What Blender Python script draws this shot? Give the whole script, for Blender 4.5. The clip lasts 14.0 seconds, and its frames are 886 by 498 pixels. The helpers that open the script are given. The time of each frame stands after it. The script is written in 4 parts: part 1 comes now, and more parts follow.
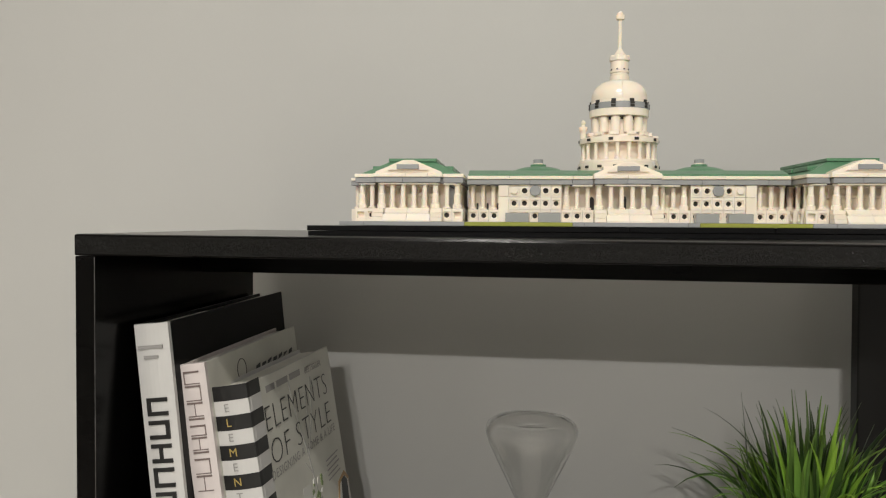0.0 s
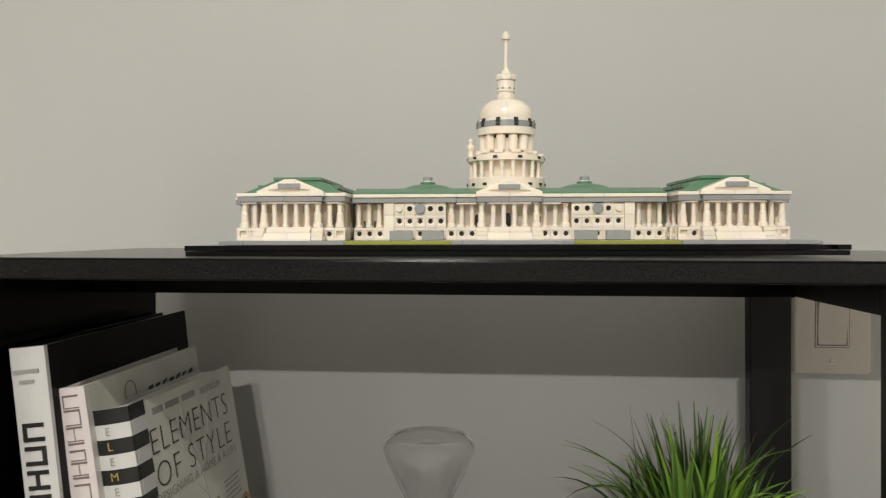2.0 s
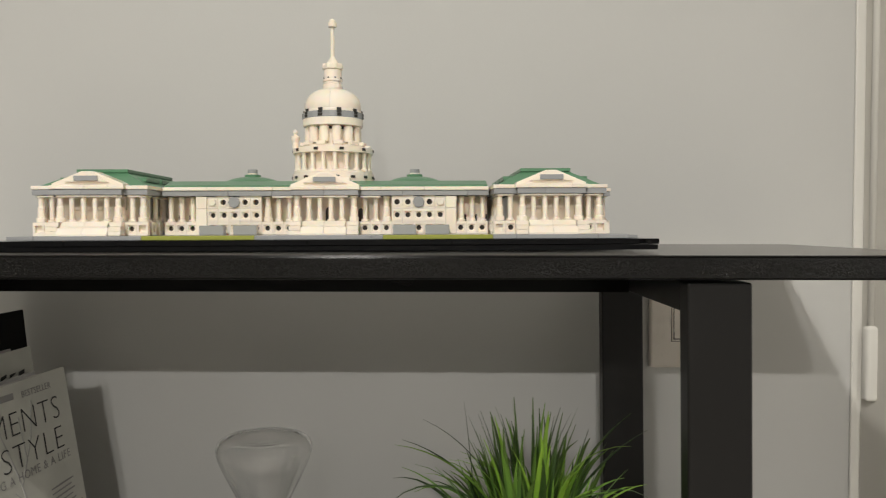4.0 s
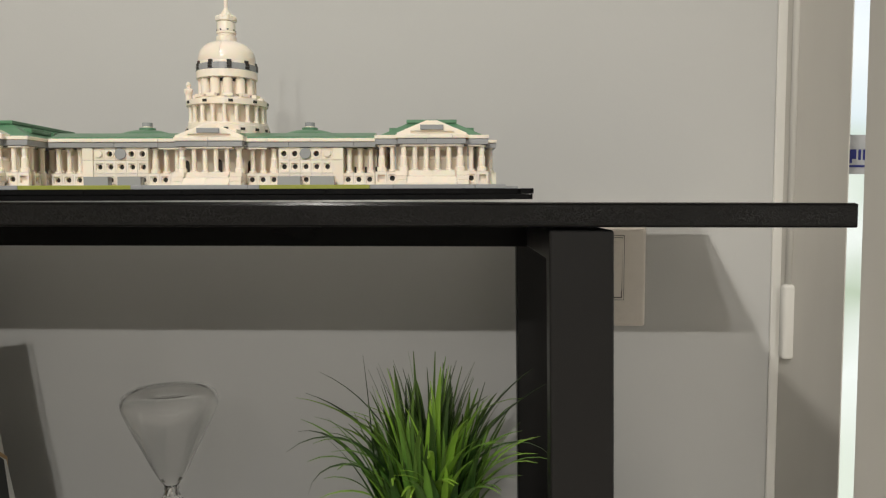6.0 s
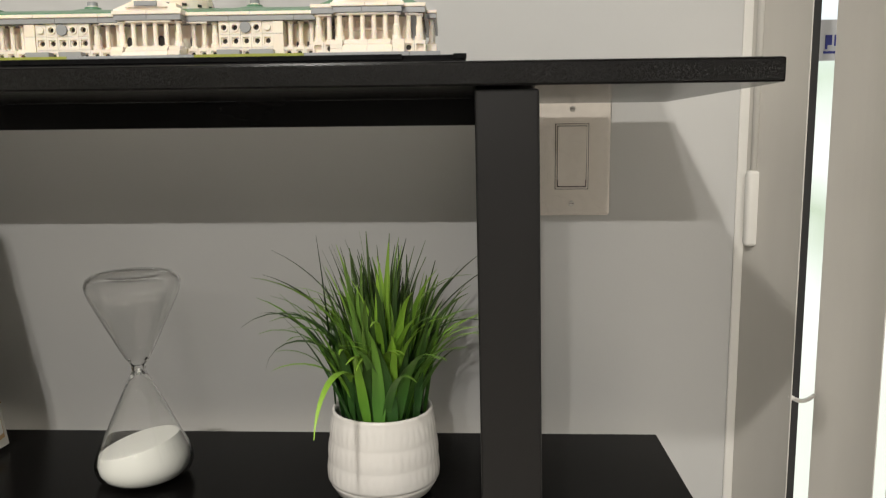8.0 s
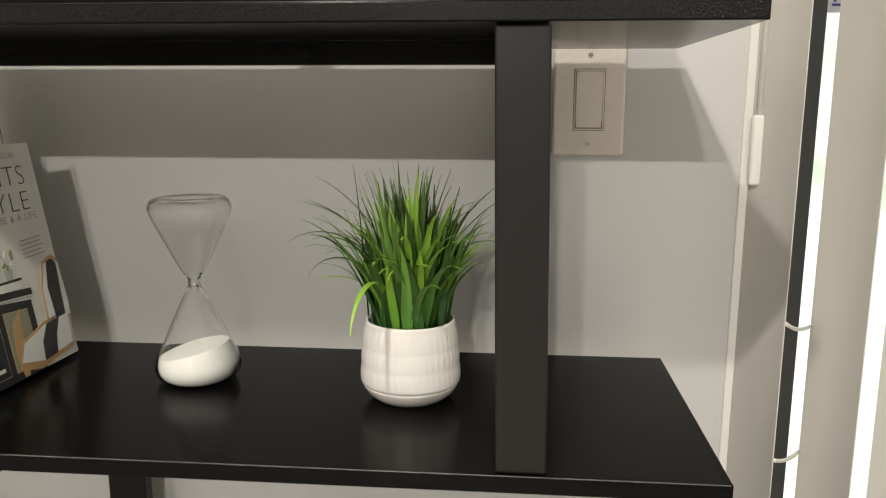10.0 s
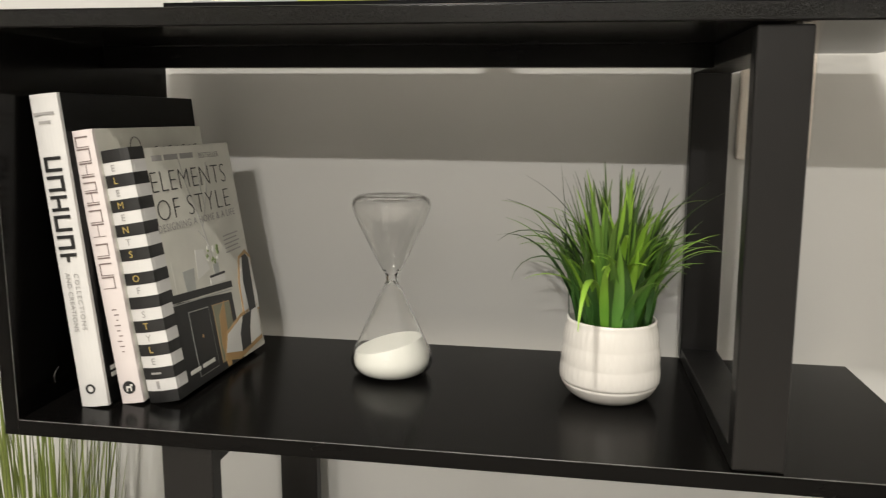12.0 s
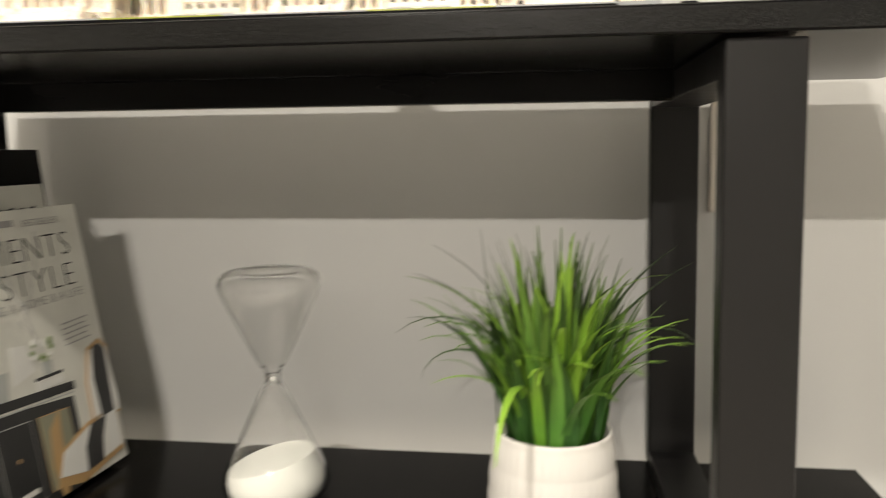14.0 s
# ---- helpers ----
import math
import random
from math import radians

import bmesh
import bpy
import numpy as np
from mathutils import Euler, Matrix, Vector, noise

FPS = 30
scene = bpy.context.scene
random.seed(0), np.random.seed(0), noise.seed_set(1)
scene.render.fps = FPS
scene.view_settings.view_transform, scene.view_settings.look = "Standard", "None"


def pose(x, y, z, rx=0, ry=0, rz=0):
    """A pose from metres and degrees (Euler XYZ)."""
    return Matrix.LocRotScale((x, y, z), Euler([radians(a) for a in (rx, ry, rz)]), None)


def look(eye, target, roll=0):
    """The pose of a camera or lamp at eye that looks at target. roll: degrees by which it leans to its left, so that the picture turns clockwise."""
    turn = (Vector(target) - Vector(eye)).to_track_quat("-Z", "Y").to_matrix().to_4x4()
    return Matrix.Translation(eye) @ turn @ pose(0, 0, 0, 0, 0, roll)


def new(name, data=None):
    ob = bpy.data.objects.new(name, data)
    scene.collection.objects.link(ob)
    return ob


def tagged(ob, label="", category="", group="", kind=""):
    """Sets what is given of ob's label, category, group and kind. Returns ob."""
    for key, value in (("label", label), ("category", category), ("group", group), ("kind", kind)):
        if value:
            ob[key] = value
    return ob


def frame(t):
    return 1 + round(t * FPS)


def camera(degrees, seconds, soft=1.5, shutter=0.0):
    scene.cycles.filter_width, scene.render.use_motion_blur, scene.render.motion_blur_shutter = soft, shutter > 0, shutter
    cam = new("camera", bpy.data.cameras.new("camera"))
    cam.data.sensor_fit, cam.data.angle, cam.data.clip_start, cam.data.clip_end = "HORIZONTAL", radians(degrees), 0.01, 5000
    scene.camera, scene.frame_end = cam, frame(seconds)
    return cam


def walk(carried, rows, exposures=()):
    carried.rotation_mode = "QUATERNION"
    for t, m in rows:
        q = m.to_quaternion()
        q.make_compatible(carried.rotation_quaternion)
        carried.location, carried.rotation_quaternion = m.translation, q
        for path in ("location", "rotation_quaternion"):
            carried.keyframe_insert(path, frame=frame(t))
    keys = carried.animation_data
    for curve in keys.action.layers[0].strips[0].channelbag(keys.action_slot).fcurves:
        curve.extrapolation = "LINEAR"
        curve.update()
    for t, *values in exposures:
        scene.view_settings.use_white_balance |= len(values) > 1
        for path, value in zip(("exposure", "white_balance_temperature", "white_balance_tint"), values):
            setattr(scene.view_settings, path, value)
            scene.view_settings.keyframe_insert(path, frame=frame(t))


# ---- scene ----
cam = camera(59.3, 14.0, 1.15, 0.42)
PATH = [
    (0, (0.32, -0.496, 1.292), (0.061, 1.486, 1.219), 0.6),
    (0.5, (0.327, -0.498, 1.294), (0.09, 1.487, 1.238), 0.4),
    (1, (0.342, -0.499, 1.294), (0.13, 1.49, 1.249), 0.4),
    (1.5, (0.359, -0.497, 1.297), (0.175, 1.494, 1.254), 0.2),
    (2, (0.375, -0.493, 1.298), (0.223, 1.501, 1.253), 0.1),
    (2.5, (0.393, -0.484, 1.3), (0.276, 1.512, 1.247), -0.1),
    (3, (0.419, -0.479, 1.301), (0.329, 1.519, 1.247), -0.1),
    (3.5, (0.445, -0.477, 1.301), (0.385, 1.522, 1.246), -0.2),
    (4, (0.475, -0.469, 1.298), (0.44, 1.53, 1.239), -0.0),
    (6.5, (0.579, -0.469, 1.272), (0.527, 1.524, 1.113), 0.1),
    (7, (0.598, -0.472, 1.26), (0.531, 1.516, 1.057), -0.0),
    (7.5, (0.613, -0.474, 1.25), (0.533, 1.508, 1.0), -0.5),
    (8, (0.618, -0.476, 1.237), (0.523, 1.501, 0.945), -0.6),
    (8.5, (0.618, -0.484, 1.228), (0.514, 1.486, 0.899), -0.5),
    (10.8, (0.632, -0.581, 1.203), (0.411, 1.37, 0.825), 0.2),
    (11, (0.604, -0.583, 1.201), (0.37, 1.369, 0.836), 0.2),
    (11.5, (0.534, -0.585, 1.202), (0.258, 1.365, 0.853), 0.4),
    (12, (0.485, -0.587, 1.199), (0.182, 1.361, 0.86), 0.5),
    (12.5, (0.44, -0.586, 1.199), (0.131, 1.363, 0.874), 0.5),
    (13, (0.413, -0.579, 1.199), (0.106, 1.373, 0.891), 0.4),
    (13.5, (0.435, -0.533, 1.204), (0.173, 1.431, 0.927), -0.7),
    (14, (0.531, -0.398, 1.211), (0.26, 1.568, 0.959), -0.6),
]
walk(cam, [(t, look(eye, target, roll)) for t, eye, target, roll in PATH], [(0.0, 0.05, 6500, 10), (4.0, 0.07, 6500, 10), (6.5, 0.0, 6500, 10), (8.5, 0.43, 6500, 11), (11.0, 0.68, 6700, 11), (13.0, 0.78, 6700, 10), (14.0, 0.89, 6900, 11)])

# ---- world and light ----
world = bpy.data.worlds.new("sky")
scene.world = world
world.use_nodes = True
wn = world.node_tree
sky = wn.nodes.new("ShaderNodeTexSky")
sky.sky_type, sky.sun_disc, sky.sun_elevation, sky.sun_rotation = "NISHITA", False, radians(40), radians(60)
wn.links.new(sky.outputs[0], wn.nodes["Background"].inputs[0])
wn.nodes["Background"].inputs[1].default_value = 0.1

CEILING = 2.45
scene.cycles.caustics_refractive = False


def downlight(x, y, power, size=0.09, spread=180):
    data = bpy.data.lights.new("downlight", "AREA")
    data.shape, data.size, data.energy, data.color = "DISK", size, power, (1.0, 0.969, 0.907)
    data.spread = radians(spread)
    ob = new("downlight", data)
    ob.matrix_world = pose(x, y, CEILING - 0.012)
    return ob


downlight(0.18, -1.10, 20.5, 0.08)
downlight(0.08, -3.275, 36)
downlight(0.38, -3.275, 52)
# unseen fill lamp, added to lighten the left side
downlight(-2.3, -3.275, 18)


# daylight that enters by the window past the blind
day = bpy.data.lights.new("window_daylight", "AREA")
day.shape, day.size, day.size_y, day.energy, day.color = "RECTANGLE", 1.3, 2.0, 24.0, (0.96, 0.97, 1.0)
new("window_daylight", day).matrix_world = look((1.70, 0.375, 1.20), (1.70, -1.0, 1.20))


# ---- materials ----
def principled(name, colour, rough=0.5, metal=0.0):
    m = bpy.data.materials.new(name)
    m.use_nodes = True
    b = m.node_tree.nodes["Principled BSDF"]
    b.inputs["Base Color"].default_value = (*colour, 1)
    b.inputs["Roughness"].default_value = rough
    b.inputs["Metallic"].default_value = metal
    return m


def node(m, kind, **values):
    n = m.node_tree.nodes.new(kind)
    for k, v in values.items():
        n.inputs[k].default_value = v
    return n


def link(m, a, b):
    m.node_tree.links.new(a, b)


def coords(m, scale=(1, 1, 1)):
    tc, mp = node(m, "ShaderNodeTexCoord"), node(m, "ShaderNodeMapping")
    mp.inputs["Scale"].default_value = scale
    link(m, tc.outputs["Object"], mp.inputs[0])
    return mp.outputs[0]


def vary(m, low, high, scale=8.0, stretch=(1, 1, 1), detail=6.0):
    """Mottle the base colour between two colours."""
    n = node(m, "ShaderNodeTexNoise", Scale=scale, Detail=detail)
    link(m, coords(m, stretch), n.inputs["Vector"])
    r = m.node_tree.nodes.new("ShaderNodeValToRGB")
    r.color_ramp.elements[0].position, r.color_ramp.elements[1].position = 0.3, 0.7
    r.color_ramp.elements[0].color, r.color_ramp.elements[1].color = (*low, 1), (*high, 1)
    link(m, n.outputs[0], r.inputs[0])
    link(m, r.outputs[0], m.node_tree.nodes["Principled BSDF"].inputs["Base Color"])
    return n


def bump(m, scale, strength, distance=0.001, stretch=(1, 1, 1), detail=4.0):
    n = node(m, "ShaderNodeTexNoise", Scale=scale, Detail=detail)
    link(m, coords(m, stretch), n.inputs["Vector"])
    b = node(m, "ShaderNodeBump", Strength=strength, Distance=distance)
    link(m, n.outputs[0], b.inputs["Height"])
    link(m, b.outputs[0], m.node_tree.nodes["Principled BSDF"].inputs["Normal"])
    return b


def rough_vary(m, low, high, scale, stretch=(1, 1, 1)):
    n = node(m, "ShaderNodeTexNoise", Scale=scale, Detail=5.0)
    link(m, coords(m, stretch), n.inputs["Vector"])
    r = node(m, "ShaderNodeMapRange")
    r.inputs["To Min"].default_value, r.inputs["To Max"].default_value = low, high
    link(m, n.outputs[0], r.inputs["Value"])
    link(m, r.outputs[0], m.node_tree.nodes["Principled BSDF"].inputs["Roughness"])


WALL = principled("grey_wall_paint", (0.55, 0.545, 0.525), 0.6)
vary(WALL, (0.54, 0.535, 0.515), (0.565, 0.56, 0.54), 2.5)
bump(WALL, 420, 0.10, 0.0006)
CEIL = principled("ceiling_paint", (0.8, 0.8, 0.78), 0.8)
bump(CEIL, 150, 0.2)
FLOOR = principled("pale_oak_floor", (0.44, 0.41, 0.37), 0.4)
vary(FLOOR, (0.40, 0.37, 0.33), (0.48, 0.45, 0.41), 6, (1, 12, 1))
WOOD = principled("black_stained_wood", (0.003, 0.0028, 0.0026), 0.3)
vary(WOOD, (0.0025, 0.0023, 0.0022), (0.0036, 0.0033, 0.003), 6, (1, 4, 4))
rough_vary(WOOD, 0.17, 0.24, 5, (1, 3, 3))
bump(WOOD, 700, 0.05, 0.0004, (0.7, 1, 1), 2)
WOOD.node_tree.nodes["Principled BSDF"].inputs["Specular IOR Level"].default_value = 0.09
# the added sheen stands in for the wall's reflection at low angles
SHEEN_WOOD = principled("sheen_black_wood", (0.0033, 0.003, 0.0028), 0.2)
rough_vary(SHEEN_WOOD, 0.15, 0.24, 5, (1, 3, 3))
gloss = SHEEN_WOOD.node_tree.nodes["Principled BSDF"]
gloss.inputs["Specular IOR Level"].default_value = 0.11
gloss.inputs["Sheen Weight"].default_value = 0.30
gloss.inputs["Sheen Roughness"].default_value = 0.25
gloss.inputs["Sheen Tint"].default_value = (1.0, 0.97, 0.93, 1)
EDGE = principled("black_edge_veneer", (0.004, 0.0037, 0.0034), 0.2)
EDGE.node_tree.nodes["Principled BSDF"].inputs["Specular IOR Level"].default_value = 0.32
# sparse pits in the lacquer, which sparkle where a lamp is mirrored
pits = node(EDGE, "ShaderNodeTexNoise", Scale=1150.0, Detail=1.5)
link(EDGE, coords(EDGE), pits.inputs["Vector"])
steep = node(EDGE, "ShaderNodeMapRange")
steep.inputs["From Min"].default_value, steep.inputs["From Max"].default_value = 0.54, 0.66
link(EDGE, pits.outputs[0], steep.inputs["Value"])
dent = node(EDGE, "ShaderNodeBump", Strength=0.7, Distance=0.00035)
link(EDGE, steep.outputs[0], dent.inputs["Height"])
link(EDGE, dent.outputs[0], EDGE.node_tree.nodes["Principled BSDF"].inputs["Normal"])
# pale grey for wear and scratch, and for highlights painted along edges
WEAR_GLINT = principled("worn_glint_grey", (0.10, 0.097, 0.093), 0.35)
vary(WEAR_GLINT, (0.05, 0.048, 0.046), (0.16, 0.155, 0.15), 40)
METAL = principled("black_powder_coat", (0.0092, 0.0087, 0.0083), 0.38)
METAL.node_tree.nodes["Principled BSDF"].inputs["Specular IOR Level"].default_value = 0.26
rough_vary(METAL, 0.32, 0.45, 40)
bump(METAL, 900, 0.06, 0.0003)


def plastic(name, colour, rough=0.22):
    m = principled(name, colour, rough)
    b = m.node_tree.nodes["Principled BSDF"]
    info = m.node_tree.nodes.new("ShaderNodeObjectInfo")
    hue = node(m, "ShaderNodeHueSaturation")
    r = node(m, "ShaderNodeMapRange")
    r.inputs["To Min"].default_value, r.inputs["To Max"].default_value = 0.94, 1.04
    link(m, info.outputs["Random"], r.inputs["Value"])
    link(m, r.outputs[0], hue.inputs["Value"])
    hue.inputs["Color"].default_value = (*colour, 1)
    link(m, hue.outputs[0], b.inputs["Base Color"])
    bump(m, 700, 0.03, 0.0002)
    return m


CREAM = plastic("white_toy_plastic", (0.95, 0.835, 0.705))
shell = CREAM.node_tree.nodes["Principled BSDF"]
shell.inputs["Subsurface Weight"].default_value = 0.30
shell.inputs["Subsurface Radius"].default_value = (1.0, 0.62, 0.32)
shell.inputs["Subsurface Scale"].default_value = 0.004
GREY = plastic("grey_toy_plastic", (0.33, 0.335, 0.34))
GREEN = plastic("sand_green_toy_plastic", (0.10, 0.235, 0.13), 0.3)
LIME = plastic("olive_green_toy_plastic", (0.33, 0.35, 0.07))
BLACK = plastic("black_toy_plastic", (0.005, 0.005, 0.0055), 0.10)
BLACK.node_tree.nodes["Principled BSDF"].inputs["Specular IOR Level"].default_value = 0.2
# near-black colour stands in for the shade inside small openings
HOLE_SHADE = principled("brick_hole_shade", (0.03, 0.026, 0.022), 0.6)

CERAMIC = principled("white_glazed_ceramic", (0.72, 0.69, 0.645), 0.25)
vary(CERAMIC, (0.69, 0.66, 0.615), (0.74, 0.71, 0.665), 20)
SAND = principled("white_sand", (0.95, 0.94, 0.84), 0.9)
bump(SAND, 2500, 0.4, 0.0004)
SWITCH = principled("almond_plastic", (0.80, 0.74, 0.67), 0.3)
SEAM = principled("dark_seam", (0.07, 0.055, 0.045), 0.6)
STEEL = principled("screw_steel", (0.6, 0.58, 0.55), 0.3, 1.0)
BLIND = principled("off_white_blind_fabric", (0.56, 0.535, 0.485), 0.8)
vary(BLIND, (0.54, 0.515, 0.465), (0.58, 0.555, 0.505), 14, (1, 1, 0.2))
bump(BLIND, 900, 0.15, 0.0004, (1, 1, 0.3))
TRIM = principled("white_trim_paint", (0.75, 0.73, 0.68), 0.4)
bump(TRIM, 60, 0.05)
WHITE_PL = principled("white_wand_plastic", (0.74, 0.72, 0.67), 0.25)
GASKET = principled("dark_window_gasket", (0.02, 0.02, 0.02), 0.5)
SOIL = principled("dark_plant_base", (0.012, 0.014, 0.010), 0.9)
vary(SOIL, (0.008, 0.01, 0.006), (0.02, 0.02, 0.014), 200)


def thin_glass(name, tint, rough=0.02, base=0.035, edge=0.55):
    """Clear thin-walled glass: see-through, with mirror gloss by Fresnel."""
    m = bpy.data.materials.new(name)
    m.use_nodes = True
    t = m.node_tree
    t.nodes.remove(t.nodes["Principled BSDF"])
    tr, gl, mx, lw, fr = (t.nodes.new("ShaderNode" + k) for k in ("BsdfTransparent", "BsdfGlossy", "MixShader", "LayerWeight", "ValToRGB"))
    tr.inputs[0].default_value = (*tint, 1)
    gl.inputs["Roughness"].default_value = rough
    e = fr.color_ramp.elements
    e[0].color, e[1].color = (base, base, base, 1), (edge, edge, edge, 1)
    for p, c in ((0.60, base * 1.3), (0.80, base * 3.0), (0.92, edge * 0.25), (0.975, edge * 0.65)):
        e.new(p).color = (c, c, c, 1)
    lw.inputs[0].default_value = 0.5
    t.links.new(lw.outputs["Facing"], fr.inputs[0])
    t.links.new(fr.outputs[0], mx.inputs[0])
    t.links.new(tr.outputs[0], mx.inputs[1])
    t.links.new(gl.outputs[0], mx.inputs[2])
    t.links.new(mx.outputs[0], t.nodes["Material Output"].inputs[0])
    return m


GLASS = thin_glass("clear_glass", (0.98, 0.98, 0.975), 0.02, 0.02, 0.75)
SOLID = principled("solid_clear_glass", (1, 1, 1), 0.03)
SOLID.node_tree.nodes["Principled BSDF"].inputs["Transmission Weight"].default_value = 1.0
SOLID.node_tree.nodes["Principled BSDF"].inputs["IOR"].default_value = 1.40
PANE = thin_glass("window_glass", (0.95, 0.97, 0.96))
FILM = thin_glass("clear_plastic_film", (0.985, 0.98, 0.97), 0.07, 0.05, 0.4)


def leaf_material(name, low, high, tip):
    m = principled(name, low, 0.30)
    b = m.node_tree.nodes["Principled BSDF"]
    info = m.node_tree.nodes.new("ShaderNodeObjectInfo")
    mix = m.node_tree.nodes.new("ShaderNodeMixRGB")
    mix.inputs[1].default_value, mix.inputs[2].default_value = (*low, 1), (*high, 1)
    link(m, info.outputs["Random"], mix.inputs[0])
    uv = m.node_tree.nodes.new("ShaderNodeUVMap")
    sep = m.node_tree.nodes.new("ShaderNodeSeparateXYZ")
    link(m, uv.outputs[0], sep.inputs[0])
    ramp = node(m, "ShaderNodeMapRange")
    ramp.inputs["From Min"].default_value, ramp.inputs["From Max"].default_value = 0.30, 1.0
    link(m, sep.outputs[1], ramp.inputs["Value"])
    mix2 = m.node_tree.nodes.new("ShaderNodeMixRGB")
    mix2.inputs[2].default_value = (*tip, 1)
    link(m, ramp.outputs[0], mix2.inputs[0])
    link(m, mix.outputs[0], mix2.inputs[1])
    link(m, mix2.outputs[0], b.inputs["Base Color"])
    w = node(m, "ShaderNodeTexWave", Scale=6.0, Distortion=0.5)
    link(m, uv.outputs[0], w.inputs["Vector"])
    bp = node(m, "ShaderNodeBump", Strength=0.25, Distance=0.0006)
    link(m, w.outputs[0], bp.inputs["Height"])
    link(m, bp.outputs[0], b.inputs["Normal"])
    b.inputs["Subsurface Weight"].default_value = 0.0
    return m


# greens differ by leaf; bright and dark copies also paint in light and shade
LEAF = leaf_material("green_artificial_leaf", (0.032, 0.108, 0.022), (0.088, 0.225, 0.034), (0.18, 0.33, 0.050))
LEAF_BRIGHT_LIT = leaf_material("bright_lit_artificial_leaf", (0.115, 0.28, 0.030), (0.21, 0.42, 0.045), (0.30, 0.50, 0.06))
LEAF_DARK_SHADED = leaf_material("dark_shaded_artificial_leaf", (0.020, 0.068, 0.017), (0.042, 0.115, 0.022), (0.052, 0.092, 0.022))
LEAF_FINE = leaf_material("fine_artificial_leaf", (0.040, 0.115, 0.022), (0.095, 0.220, 0.034), (0.115, 0.190, 0.038))
REED = leaf_material("tall_grass_blade", (0.20, 0.30, 0.045), (0.54, 0.66, 0.14), (0.10, 0.12, 0.035))


def paper(name, colour, rough=0.45, mott=0.04):
    m = principled(name, colour, rough)
    vary(m, tuple(c * (1 - mott) for c in colour), tuple(min(1, c * (1 + mott)) for c in colour), 18)
    return m


JACKET_WHITE = paper("white_book_jacket", (0.57, 0.56, 0.545), 0.3)
JACKET_BLACK = paper("black_book_jacket", (0.004, 0.004, 0.004), 0.3)
JACKET_BLACK.node_tree.nodes["Principled BSDF"].inputs["Specular IOR Level"].default_value = 0.1
CLOTH_PINK = paper("pale_pink_cover", (0.62, 0.56, 0.545), 0.45)
COVER_GREY = paper("pale_grey_cover", (0.58, 0.57, 0.51), 0.35, 0.10)
PAGES = paper("page_edges", (0.70, 0.67, 0.60), 0.8)
INK = paper("black_ink", (0.012, 0.012, 0.012), 0.35)
INK_GREY = paper("grey_ink", (0.30, 0.29, 0.28), 0.5)
INK_PALE = paper("pale_grey_ink", (0.45, 0.44, 0.42), 0.5)
INK_BROWN = paper("brown_ink", (0.16, 0.12, 0.11), 0.5)
GOLD = principled("gold_foil", (0.62, 0.47, 0.16), 0.35, 0.7)
TAN = paper("tan_print", (0.42, 0.26, 0.11), 0.4)
PALE = paper("pale_print", (0.66, 0.65, 0.61), 0.4)
OLIVE_PRINT = paper("olive_print", (0.22, 0.22, 0.15), 0.4)
SHADE_PRINT = paper("grey_print", (0.36, 0.37, 0.35), 0.4, 0.15)
LEAF_PRINT = paper("leaf_print", (0.18, 0.24, 0.09), 0.4)


def glow(name, scale, strength):
    m = bpy.data.materials.new(name)
    m.use_nodes = True
    t = m.node_tree
    t.nodes.remove(t.nodes["Principled BSDF"])
    em = t.nodes.new("ShaderNodeEmission")
    em.inputs[1].default_value = strength
    tc, sep, ramp = t.nodes.new("ShaderNodeTexCoord"), t.nodes.new("ShaderNodeSeparateXYZ"), t.nodes.new("ShaderNodeValToRGB")
    no = t.nodes.new("ShaderNodeTexNoise")
    no.inputs["Scale"].default_value = scale
    add = t.nodes.new("ShaderNodeMath")
    add.operation = "MULTIPLY_ADD"
    add.inputs[1].default_value = 0.16
    t.links.new(tc.outputs["Generated"], sep.inputs[0])
    t.links.new(tc.outputs["Generated"], no.inputs["Vector"])
    t.links.new(no.outputs[0], add.inputs[0])
    t.links.new(sep.outputs[2], add.inputs[2])
    t.links.new(add.outputs[0], ramp.inputs[0])
    e = ramp.color_ramp.elements
    e[0].position, e[0].color = 0.30, (0.80, 0.84, 0.74, 1)
    e[1].position, e[1].color = 0.75, (0.86, 0.92, 1.0, 1)
    for p, c in ((0.40, (0.95, 0.96, 0.93, 1)), (0.46, (0.52, 0.60, 0.46, 1)), (0.50, (0.92, 0.94, 0.90, 1)), (0.54, (0.62, 0.70, 0.58, 1)), (0.58, (0.80, 0.87, 0.92, 1)), (0.64, (0.95, 0.97, 1.0, 1))):
        k = e.new(p)
        k.color = c
    t.links.new(ramp.outputs[0], em.inputs[0])
    t.links.new(em.outputs[0], t.nodes["Material Output"].inputs[0])
    return m


OUTSIDE = glow("daylight_outside", 9.0, 1.15)


# ---- building helpers ----
def thing(name, at, label, category, group="", turn=(0, 0, 0)):
    ob = new(name)
    ob.empty_display_size = 0.05
    ob.matrix_world = pose(*at, *turn)
    return tagged(ob, label, category, group)


def mesh_of(name, bm, *mats, smooth=False):
    bmesh.ops.recalc_face_normals(bm, faces=bm.faces)
    me = bpy.data.meshes.new(name)
    bm.to_mesh(me)
    bm.free()
    for m in mats:
        me.materials.append(m)
    if smooth:
        me.polygons.foreach_set("use_smooth", [True] * len(me.polygons))
    return me


def piece(name, me, parent, at=(0, 0, 0), turn=(0, 0, 0), label=""):
    ob = new(name, me)
    ob.parent = parent
    ob.matrix_basis = pose(*at, *turn)
    return tagged(ob, label)


def part(name, bm, material, parent, label="", smooth=False):
    return piece(name, mesh_of(name, bm, material, smooth=smooth), parent, label=label)


